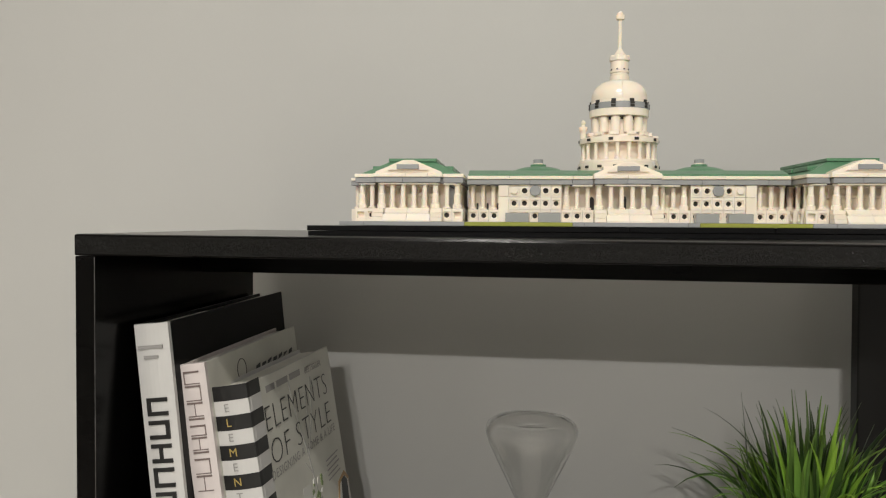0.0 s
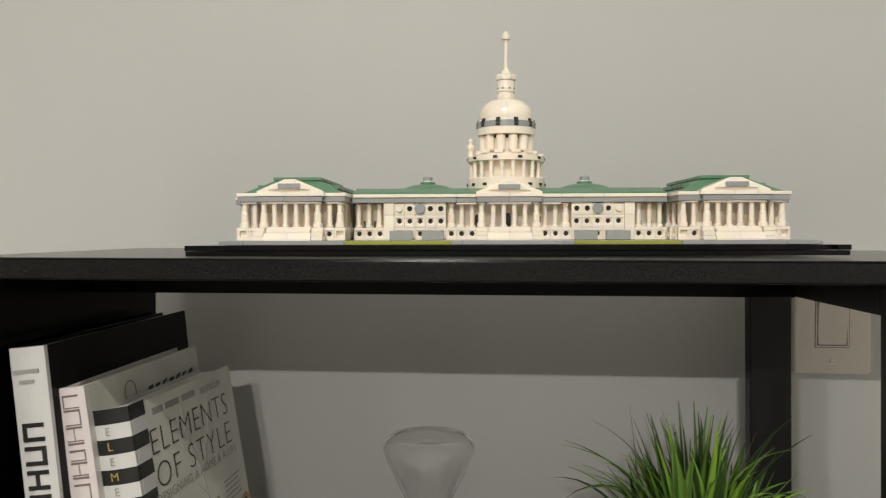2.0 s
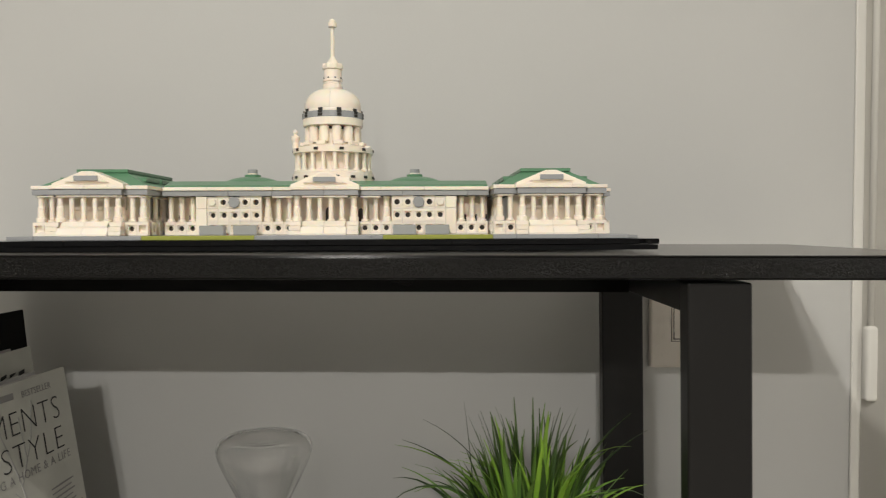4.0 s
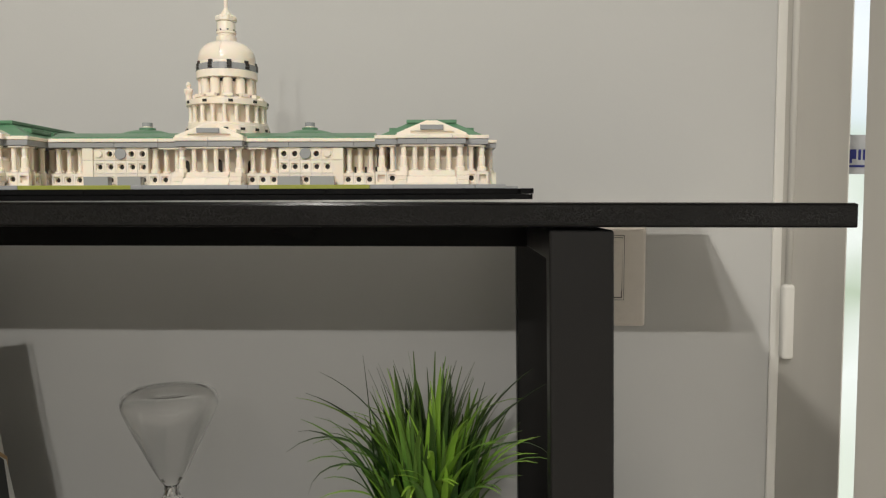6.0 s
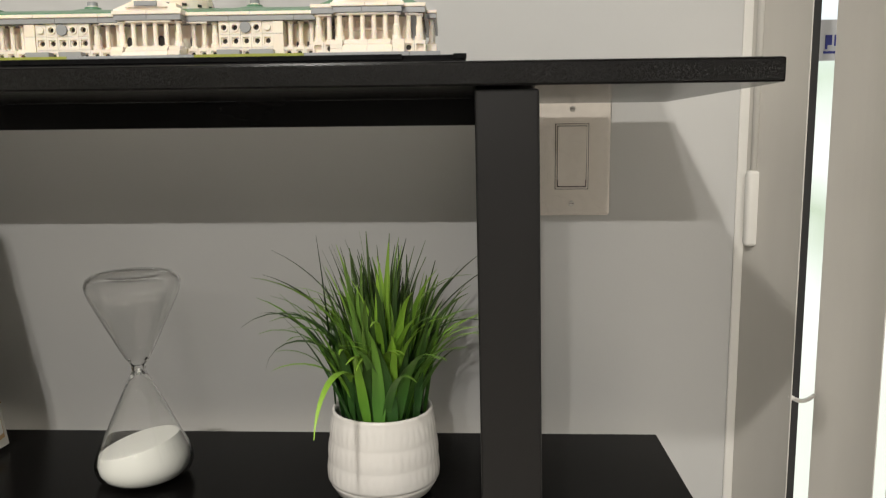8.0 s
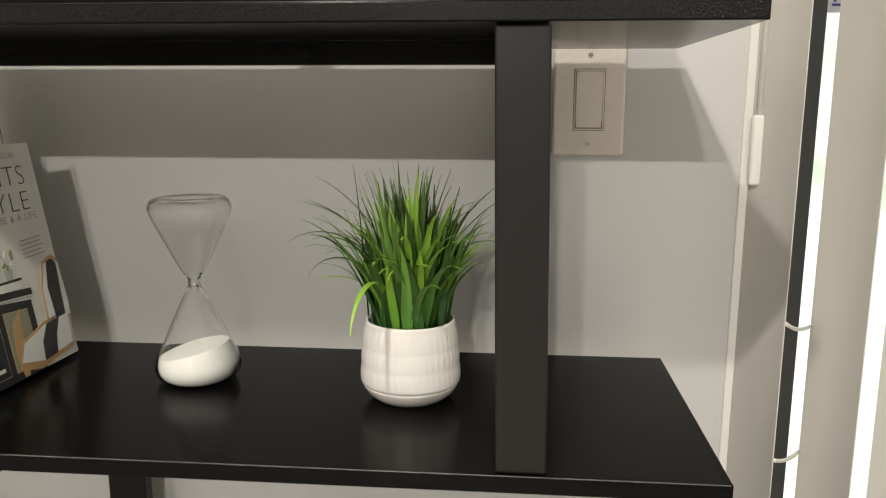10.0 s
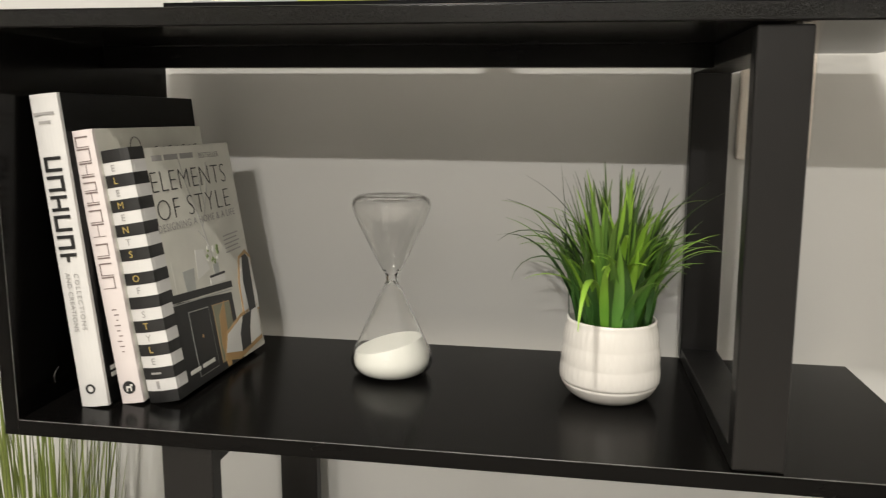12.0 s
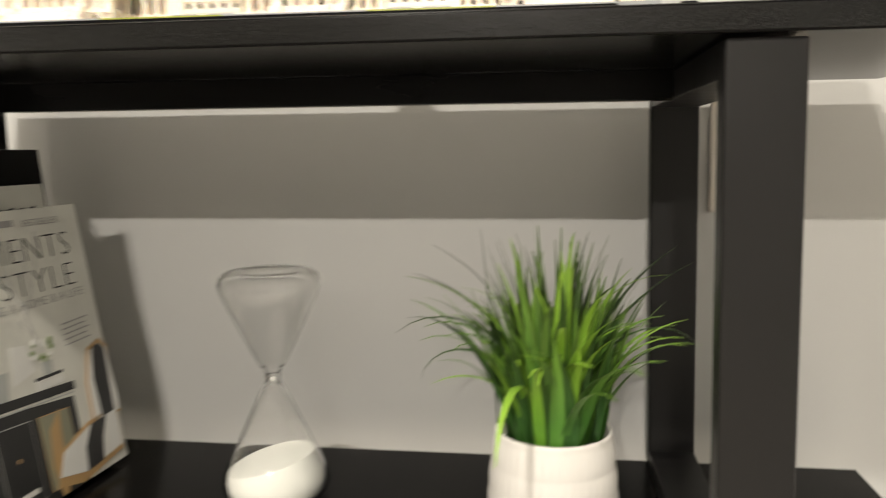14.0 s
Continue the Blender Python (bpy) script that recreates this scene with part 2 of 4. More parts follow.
def box(x0, x1, y0, y1, z0, z1, bevel=0.0, bm=None, segments=2):
    own = bmesh.new()
    bmesh.ops.create_cube(own, size=1)
    for v in own.verts:
        v.co = ((x0 + x1) / 2 + v.co.x * (x1 - x0), (y0 + y1) / 2 + v.co.y * (y1 - y0), (z0 + z1) / 2 + v.co.z * (z1 - z0))
    if bevel:
        bmesh.ops.bevel(own, geom=own.edges[:], offset=bevel, segments=segments, affect="EDGES", profile=0.5)
    if bm is None:
        return own
    tmp = bpy.data.meshes.new("tmp")
    own.to_mesh(tmp)
    own.free()
    bm.from_mesh(tmp)
    bpy.data.meshes.remove(tmp)
    return bm


def lathe(profile, segments=24, bm=None, at=(0, 0, 0), ripple=None):
    """Turn (radius, height) rows about z; ripple(angle, row) may scale the radius."""
    bm = bm or bmesh.new()
    rings = []
    for k, (r, z) in enumerate(profile):
        if r <= 1e-6:
            rings.append([bm.verts.new((at[0], at[1], at[2] + z))])
            continue
        ring = []
        for i in range(segments):
            a = 2 * math.pi * i / segments
            q = r * (ripple(a, k) if ripple else 1)
            ring.append(bm.verts.new((at[0] + q * math.cos(a), at[1] + q * math.sin(a), at[2] + z)))
        rings.append(ring)
    for a, b in zip(rings, rings[1:]):
        for i in range(segments):
            j = (i + 1) % segments
            if len(a) == 1 and len(b) == 1:
                break
            if len(a) == 1:
                bm.faces.new((a[0], b[i], b[j]))
            elif len(b) == 1:
                bm.faces.new((a[i], a[j], b[0]))
            else:
                bm.faces.new((a[i], a[j], b[j], b[i]))
    return bm


def prism(outline, axis, a, b, bm=None):
    """A solid with a flat outline, pushed along x, y or z from a to b."""
    bm = bm or bmesh.new()
    def put(u, v, w):
        return {"x": (w, u, v), "y": (u, w, v), "z": (u, v, w)}[axis]
    lo = [bm.verts.new(put(u, v, a)) for u, v in outline]
    hi = [bm.verts.new(put(u, v, b)) for u, v in outline]
    bm.faces.new(lo)
    bm.faces.new(hi[::-1])
    for i in range(len(outline)):
        j = (i + 1) % len(outline)
        bm.faces.new((lo[i], hi[i], hi[j], lo[j]))
    return bm


def tube(points, radius, sides=8, bm=None):
    bm = bm or bmesh.new()
    pts = [Vector(p) for p in points]
    rings = []
    for i, p in enumerate(pts):
        d = (pts[min(i + 1, len(pts) - 1)] - pts[max(i - 1, 0)]).normalized()
        u = d.orthogonal().normalized() if not rings else (last - last.dot(d) * d).normalized()
        last = u
        w = d.cross(u)
        rings.append([bm.verts.new(p + radius * (math.cos(2 * math.pi * k / sides) * u + math.sin(2 * math.pi * k / sides) * w)) for k in range(sides)])
    for a, b in zip(rings, rings[1:]):
        for k in range(sides):
            bm.faces.new((a[k], a[(k + 1) % sides], b[(k + 1) % sides], b[k]))
    bm.faces.new(rings[0][::-1])
    bm.faces.new(rings[-1])
    return bm


def lettering(words, size, material, parent, m, name="lettering", align="CENTER", spacing=1.0, label="", narrow=1.0, thin=0.0):
    cu = bpy.data.curves.new(name, "FONT")
    cu.body, cu.size, cu.align_x, cu.align_y, cu.space_character = words, size, align, "CENTER", spacing
    cu.extrude, cu.resolution_u, cu.offset = 0.00005, 3, -thin
    tmp = new(name, cu)
    bpy.context.view_layer.update()
    me = bpy.data.meshes.new_from_object(tmp.evaluated_get(bpy.context.evaluated_depsgraph_get()))
    bpy.data.objects.remove(tmp)
    bpy.data.curves.remove(cu)
    me.materials.clear()
    me.materials.append(material)
    me.transform(Matrix.Diagonal((narrow, 1, 1, 1)))
    ob = new(name, me)
    ob.parent, ob.matrix_basis = parent, m
    return tagged(ob, label)


# ---- the room ----
WALL_Y, LEFT_X, RIGHT_X, BACK_Y = 0.336, -3.2, 2.6, -6.5


def setting(name, bm, material, label, category):
    return tagged(new(name, mesh_of(name, bm, material)), label, category, kind="structure")


setting("floor", box(LEFT_X - 0.1, RIGHT_X + 0.1, BACK_Y - 0.1, WALL_Y + 0.12, -0.1, 0.0), FLOOR, "pale oak floor of the room", "floor")
setting("ceiling", box(LEFT_X - 0.1, RIGHT_X + 0.1, BACK_Y - 0.1, WALL_Y + 0.12, CEILING, CEILING + 0.1), CEIL, "plain white painted ceiling", "ceiling")
WIN_X0, WIN_X1, WIN_Z0, WIN_Z1 = 0.893, 2.45, 0.08, 2.30
bm = box(LEFT_X - 0.1, WIN_X0, WALL_Y, WALL_Y + 0.12, 0, CEILING)
box(WIN_X1, RIGHT_X + 0.1, WALL_Y, WALL_Y + 0.12, 0, CEILING, bm=bm)
box(WIN_X0, WIN_X1, WALL_Y, WALL_Y + 0.12, 0, WIN_Z0, bm=bm)
box(WIN_X0, WIN_X1, WALL_Y, WALL_Y + 0.12, WIN_Z1, CEILING, bm=bm)
setting("wall_north", bm, WALL, "plain warm grey painted wall behind the bookcase, with a tall window", "wall")
setting("wall_west", box(LEFT_X - 0.12, LEFT_X, BACK_Y, WALL_Y, 0, CEILING), WALL, "plain warm grey painted wall", "wall")
setting("wall_south", box(LEFT_X - 0.1, RIGHT_X + 0.1, BACK_Y - 0.12, BACK_Y, 0, CEILING), WALL, "plain warm grey painted wall", "wall")
setting("wall_east", box(RIGHT_X, RIGHT_X + 0.12, BACK_Y, WALL_Y, 0, CEILING), WALL, "plain warm grey painted wall", "wall")
win = tagged(new("window_1"), "tall window with a dark frame and bright daylight outside", "window", kind="structure")
win.location = (0, WALL_Y + 0.05, 0)
bm = box(WIN_X0, 0.977, 0, 0.016, WIN_Z0, WIN_Z1)
box(WIN_X1 - 0.06, WIN_X1, 0, 0.016, WIN_Z0, WIN_Z1, bm=bm)
box(0.977, WIN_X1 - 0.06, 0, 0.016, WIN_Z0, WIN_Z0 + 0.06, bm=bm)
box(0.977, WIN_X1 - 0.06, 0, 0.016, WIN_Z1 - 0.06, WIN_Z1, bm=bm)
part("window_frame", bm, GASKET, win)
pane = part("pane", box(0.972, WIN_X1 - 0.055, 0.0165, 0.0225, WIN_Z0 + 0.055, WIN_Z1 - 0.055), PANE, win)
pane.visible_shadow = False
part("corner_trim", box(0.8800, 0.8928, -0.0535, -0.0502, 0.0, CEILING - 0.001, 0.0012), TRIM, win, "white corner trim at the window's edge")
bm = box(-1.0, 9.0, 5.0, 5.02, -2.5, 6.0)
tagged(new("backdrop", mesh_of("backdrop", bm, OUTSIDE)), "bright hazy daylight over greenery outside the window", "backdrop", kind="structure")

# ---- bookcase ----
TOP, SHELF, WIDE, DEEP, T = 1.280, 0.930, 0.798, 0.288, 0.0145
case = thing("bookcase", (0, 0, 0), "black stained wooden bookcase with staggered open shelves", "bookcase")


def board(name, x0, x1, y0, y1, z0, z1, material=WOOD, label=""):
    return part(name, box(x0, x1, y0, y1, z0, z1, 0.0009 if material is WOOD else 0.0003), material, case, label)


board("top_board", 0, WIDE, 0, DEEP + 0.0090, TOP - T, TOP)
# thin upper face whose pale sheen imitates the mirrored wall
board("top_surface", 0.0012, WIDE - 0.0012, 0.0012, DEEP + 0.0078, TOP - 0.0004, TOP + 0.0003, SHEEN_WOOD, "upper face of the top board with a pale added sheen")
# slightly worn edges, with their bevel highlights put in as pale strips
board("worn_edge_glint", 0.0150, WIDE - 0.002, 0.0002, 0.0012, SHELF - 0.0005, SHELF + 0.0002, WEAR_GLINT)
board("worn_edge_glint", T - 0.0004, T + 0.0001, 0.0006, 0.0011, SHELF + 0.001, TOP - T - 0.001, WEAR_GLINT)
board("edge_band", 0.0012, WIDE - 0.0012, -0.0004, 0.0006, TOP - T + 0.0011, TOP - 0.0011, EDGE)
board("side_panel", 0, T, 0.0008, DEEP + 0.006, SHELF - 0.0145, TOP - T - 0.0003)
board("shelf_board", T + 0.0002, WIDE, 0.0006, DEEP + 0.008, SHELF - 0.0145, SHELF)
board("apron", T + 0.0003, 0.6160, 0.166, 0.181, TOP - 0.036, TOP - T - 0.0003)


def loop_frame(x0, x1, z0, z1, slip=0.0):
    """An upright frame of flat bars: two posts, a rail on top and one below; slip: how far its foot stands aside."""
    y0, y1, d, r = 0.004, 0.301, 0.018, 0.019
    for a in (y0, y1 - d):
        bm = prism([(x0, z1), (x1, z1), (x1 + slip, z0), (x0 + slip, z0)], "y", a, a + d)
        bmesh.ops.bevel(bm, geom=bm.edges[:], offset=0.0018, segments=3, affect="EDGES", profile=0.5)
        part("frame_post", bm, METAL, case)
    part("frame_rail", box(x0 + 0.0005, x1 - 0.0005, y0 + d, y1 - d, z1 - r, z1, 0.0008), METAL, case)
    part("frame_rail", box(x0 + slip + 0.0005, x1 + slip - 0.0005, y0 + d, y1 - d, z0, z0 + 0.014, 0.0008), METAL, case)


loop_frame(0.6148, 0.6542, SHELF + 0.0003, TOP - T - 0.0018, 0.0048)
loop_frame(0.1470, 0.1935, 0.5803, SHELF - 0.0148)
board("side_panel", WIDE - T, WIDE, 0.0008, DEEP - 0.006, 0.5803, SHELF - 0.0148)
board("shelf_board", 0, WIDE, 0, DEEP + 0.003, 0.58 - 0.0165, 0.58)
board("side_panel", 0, T, 0.0008, DEEP - 0.006, 0.2303, 0.5632)
loop_frame(0.6148, 0.6540, 0.2303, 0.5632)
board("shelf_board", 0, WIDE, 0, DEEP + 0.003, 0.2135, 0.23)
board("side_panel", 0, T, 0.0008, DEEP - 0.006, 0, 0.2132)
board("side_panel", WIDE - T, WIDE, 0.0008, DEEP - 0.006, 0, 0.2132)

part("scratch", tube([(T + 0.0002, 0.0600, 0.9595), (T + 0.0002, 0.0560, 0.9575), (T + 0.0002, 0.0530, 0.9540), (T + 0.0002, 0.0525, 0.9500), (T + 0.0002, 0.0535, 0.9460)], 0.00016, 6), WEAR_GLINT, case)

# ---- toy-brick model of a domed parliament building ----
S = 0.008
model = thing("toy_brick_building", (0.3780, 0.146, TOP + 0.0014), "white toy-brick model of a domed building with green roofs", "model building", turn=(0, -0.25, 2.3))
model.scale = (0.992, 0.992, 0.992)
BH = 0.0105
G = 0.00008


def brick_mesh(name, w, d, h, mat, bevel=0.00022):
    return mesh_of(name, box(-w / 2 + G, w / 2 - G, -d / 2 + G, d / 2 - G, G, h - G, bevel, segments=1), mat)


MESH = {}


def brick(name, x0, x1, y0, y1, z0, z1, mat=CREAM):
    key = (name, round(x1 - x0, 5), round(y1 - y0, 5), round(z1 - z0, 5), mat.name)
    if key not in MESH:
        MESH[key] = brick_mesh(name, x1 - x0, y1 - y0, z1 - z0, mat)
    return piece(name, MESH[key], model, ((x0 + x1) / 2, (y0 + y1) / 2, z0))


def run(name, x0, x1, y0, y1, z0, z1, mat, lengths):
    """A course of bricks end to end along x, with lengths in studs, repeated."""
    x, k = x0, 0
    while x < x1 - 1e-5:
        e = min(x1, x + lengths[k % len(lengths)] * S)
        brick(name, x, e, y0, y1, z0, z1, mat)
        x, k = e, k + 1


def window_mesh(round_hole=False, blind_back=False):
    bm = bmesh.new()
    w, h, d = S / 2 - G, 0.0096, 0.004
    def ring(points, y):
        return [bm.verts.new((x, y, z)) for x, z in points]
    n = 16
    def square(r):
        pts = []
        for i in range(n):
            a = 2 * math.pi * i / n
            c, s = math.cos(a), math.sin(a)
            k = r / max(abs(c), abs(s))
            pts.append((c * k, s * k + h / 2))
        return pts
    def outer():
        pts = []
        for x, z in square(1.0):
            pts.append((x * w, G + (z - h / 2) * (h / 2 - G) + h / 2 - G))
        return pts
    def disc(r):
        return [(r * math.cos(2 * math.pi * i / n), h / 2 + r * math.sin(2 * math.pi * i / n)) for i in range(n)]
    rings = [ring(outer(), d), ring(outer(), 0)]
    if round_hole:
        rings += [ring(disc(0.0032), 0), ring(disc(0.0032), -0.0008), ring(disc(0.0021), -0.0008), ring(disc(0.0021), 0.0035)]
    elif blind_back:
        rings += [ring(square(0.0025), 0), ring(square(0.0024), 0.0030)]
    else:
        rings += [ring(square(0.0026), 0), ring(square(0.0024), 0.0012), ring(disc(0.0019), 0.0012), ring(disc(0.0019), 0.0036)]
    for a, b in zip(rings, rings[1:]):
        for i in range(n):
            bm.faces.new((a[i], a[(i + 1) % n], b[(i + 1) % n], b[i]))
    f = bm.faces.new(rings[-1])
    me = mesh_of("window_brick", bm, CREAM, HOLE_SHADE)
    # the bottom of each hole is coloured dark for its shade
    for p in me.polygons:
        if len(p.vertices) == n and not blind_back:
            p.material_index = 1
    return me


WINDOW, PORTHOLE, RECESS = window_mesh(), window_mesh(True), window_mesh(False, True)


def column_mesh(h, r=0.0017, plinth=0.0028, cone=False):
    if cone:
        prof = [(0, 0), (0.0034, 0), (0.0034, 0.003), (0.0026, 0.0034), (0.0024, h * 0.55), (0.0019, h * 0.6), (0.0019, h - 0.0016), (0.0029, h - 0.0012), (0.0029, h), (0, h)]
    else:
        prof = [(0, 0), (plinth, 0), (plinth, 0.0014), (r, 0.0018), (r, h - 0.0014), (plinth * 0.9, h - 0.001), (plinth * 0.9, h), (0, h)]
    return mesh_of("column", lathe(prof, 12), CREAM, smooth=False)


Z1, Z2, Z3, Z4 = 0.0201, 0.0388, 0.0430, 0.0457
COL, BIGCOL = column_mesh(Z2 - Z1 - 0.0002), column_mesh(Z2 - Z1 - 0.0002, cone=True)


def column(x, y, big=False, z=Z1):
    return piece("column", BIGCOL if big else COL, model, (x, y, z + 0.0001))


def stairs(x, w, front, back):
    """Two courses of slope bricks between stepped cheek blocks."""
    mid = (front + back) / 2
    for k, (ya, yb, za, zb) in enumerate(((front, mid, BH, BH + 0.0056), (mid - 0.001, back, BH + 0.0056, Z1 + 0.0004))):
        half = w - k * 0.0012
        for sx in (-1, 1):
            me_key = ("stair", round(half, 5), round(ya - yb, 5), round(zb - za, 5))
            if me_key not in MESH:
                MESH[me_key] = mesh_of("stair", prism([(0, 0), (yb - ya, 0), (yb - ya, zb - za - G), (yb - ya - 0.002, zb - za - G), (0, 0.0012)], "x", G, half - G), CREAM)
            piece("stair", MESH[me_key], model, (x if sx > 0 else x - half, ya, za))
    for sx in (-1, 1):
        e = x + sx * w
        f = x + sx * (w + 0.0085)
        a, b = min(e, f), max(e, f)
        brick("cheek_block", a, b, front + 0.002, back, BH, BH + 0.0032)
        brick("cheek_block", a, b, front + 0.003, back, BH + 0.0032, BH + 0.0064)
        brick("cheek_block", a, b, front + 0.005, back, BH + 0.0064, Z1)


def pediment(x, front, half, depth, z):
    """Gable front with sloped sides and a grey name tile."""
    part_me = mesh_of("gable", prism([(-half, 0), (half, 0), (half, 0.0012), (half * 0.16, 0.0098), (-half * 0.16, 0.0098), (-half, 0.0012)], "y", 0, depth), CREAM)
    piece("gable", part_me, model, (x, front + 0.001, z))
    cap = mesh_of("gable_cap", prism([(-half * 0.62, 0), (half * 0.62, 0), (half * 0.12, 0.0068), (-half * 0.12, 0.0068)], "y", 0, 0.003), CREAM)
    piece("gable_cap", cap, model, (x, front - 0.0008, z + 0.0024))
    brick("grey_tile", x - 0.0082, x + 0.0082, front - 0.0022, front - 0.0008, z + 0.0030, z + 0.0066, GREY)


# base: black tiles in two layers, grey paving and olive lawns
W2, DF, DB = 0.2295, -0.106, 0.100
brick("base_plate", -W2 + 0.0006, W2 - 0.0006, DF + 0.0006, DB, 0, 0.0036, BLACK)
for x, n in ((-W2, 8), (-W2 + 8 * S, 12), (-W2 + 20 * S, 8), (-W2 + 28 * S, 12), (-W2 + 40 * S, 12)):
    brick("base_tile", x, min(W2, x + n * S), DF, DF + 0.008, 0.0037, 0.0075, BLACK)
brick("base_tile", W2 - 0.009, W2, DF, DF + 0.008, 0.0037, 0.0075, BLACK)
brick("base_tile", -W2, W2, DF + 0.008, DB, 0.0037, 0.0074, BLACK)
for x0, x1, m in ((-0.209, -0.191, GREY), (-0.191, -0.119, CREAM), (-0.119, -0.043, LIME), (-0.043, -0.035, GREY), (-0.035, 0.036, GREY), (0.036, 0.044, GREY), (0.044, 0.119, LIME), (0.119, 0.135, GREY), (0.135, 0.191, GREY), (0.191, 0.212, GREY)):
    brick("paving_plate", x0, x1, -0.094, -0.060, 0.0075, BH, GREY if m is CREAM else m)
brick("paving_plate", -0.205, 0.205, -0.060, 0.094, 0.0075, BH, GREY)
brick("grey_tile", 0.196, 0.222, -0.080, 0.06, 0.0075, 0.0096, GREY)


def wing(cx, out):
    """A pavilion with a columned portico, hipped green roof and gable."""
    f, b, h = -0.0735, 0.0735, 0.0400
    brick("inner_wall", cx - h + 0.014, cx + h - 0.014, f + 0.016, b - 0.012, Z1, Z2)
    brick("podium", cx - h + 0.0045, cx + h - 0.0045, f + 0.0045, b, BH, Z1 - 0.0001)
    for k in (-4.5, -3.5, 3.5, 4.5):
        piece("window_brick", RECESS if abs(k) > 4 else WINDOW, model, (cx + k * S, f + 0.0005, BH))
    for k in range(-2, 3):
        piece("window_brick", WINDOW, model, (cx + k * S, f + 0.0138, Z1 + 0.0088), label="")
    for side in (-1, 1):
        for k in range(7):
            y = f + 0.0135 + k * 2 * S
            piece("window_brick", WINDOW, model, (cx + side * (h - 0.0002), y, BH), (0, 0, 90 * side))
            column(cx + side * (h - 0.0045), y, big=k % 3 == 2)
    # outer side porch, a step lower than the main cornice
    a, b2 = sorted((cx + out * (h - 0.0005), cx + out * (h + 0.0075)))
    brick("podium", a, b2, f + 0.022, b - 0.022, BH, Z1 - 0.0001)
    for k in range(7):
        column(cx + out * (h + 0.0035), f + 0.027 + k * 0.0155)
    run("grey_band", a, b2, f + 0.021, b - 0.021, Z2 - 0.0010, Z2 + 0.0026, GREY, (4,))
    run("cornice", a, b2 + 0.0003, f + 0.020, b - 0.020, Z2 + 0.0026, Z3 + 0.0006, CREAM, (4,))
    # portico
    brick("portico_floor", cx - 3 * S, cx + 3 * S, f - 0.0045, f + 0.0045, BH + 0.002, Z1 - 0.0001)
    for k in (-2.5, -1.5, -0.5, 0.5, 1.5, 2.5):
        column(cx + k * S, f - 0.0005, big=abs(k) > 2)
    for k, big in ((-4.45, True), (-3.5, False), (3.5, False), (4.45, True)):
        column(cx + k * S, f + 0.0045, big)
    stairs(cx, 2.15 * S, f - 0.0150, f - 0.0042)
    # entablature
    brick("architrave", cx - 2.6 * S, cx + 2.6 * S, f - 0.0040, f + 0.004, Z2 - 0.0012, Z2 + 0.0002)
    for a0, a1 in ((-4.4, -3.2), (3.2, 4.4)):
        brick("architrave", cx + a0 * S, cx + a1 * S, f + 0.001, f + 0.006, Z2 - 0.0012, Z2 + 0.0002)
    run("grey_band", cx - h, cx + h, f, b, Z2 + 0.0002, Z3, GREY, (4, 2, 4))
    run("grey_band", cx - 3 * S, cx + 3 * S, f - 0.0052, f, Z2 + 0.0002, Z3, GREY, (2.5, 4))
    run("cornice", cx - h - 0.0006, cx + h + 0.0006, f - 0.0006, b + 0.0006, Z3, Z4, CREAM, (3, 4, 4))
    run("cornice", cx - 3.2 * S, cx + 3.2 * S, f - 0.0062, f - 0.0006, Z3, Z4, CREAM, (3, 2, 4))
    pediment(cx, f - 0.0045, 0.0245, 0.016, Z4)
    # hipped roof with a raised flat ridge
    me = bmesh.new()
    lo = [(-h + 0.003, f + 0.006), (h - 0.003, f + 0.006), (h - 0.003, b - 0.006), (-h + 0.003, b - 0.006)]
    hi = [(-0.017, f + 0.024), (0.017, f + 0.024), (0.017, b - 0.024), (-0.017, b - 0.024)]
    vl = [me.verts.new((x, y, 0)) for x, y in lo]
    vh = [me.verts.new((x, y, 0.0105)) for x, y in hi]
    me.faces.new(vl)
    me.faces.new(vh)
    for i in range(4):
        j = (i + 1) % 4
        me.faces.new((vl[i], vl[j], vh[j], vh[i]))
    piece("roof_slope", mesh_of("roof_slope", me, GREEN), model, (cx, 0, Z4 + 0.0002))
    for k in range(3):
        y0 = f + 0.022 + k * 0.0335
        brick("roof_tile", cx - 0.0185, cx + 0.0185, y0, y0 + 0.0335, Z4 + 0.0104, Z4 + 0.0130, GREEN)
        for side in (-1, 1):
            brick("roof_tile", cx + side * 0.0262 - 0.005, cx + side * 0.0262 + 0.005, y0 + 0.002, y0 + 0.0315, Z4 + 0.004, Z4 + 0.0072, GREEN)


wing(-0.1615, -1)
wing(0.1615, 1)

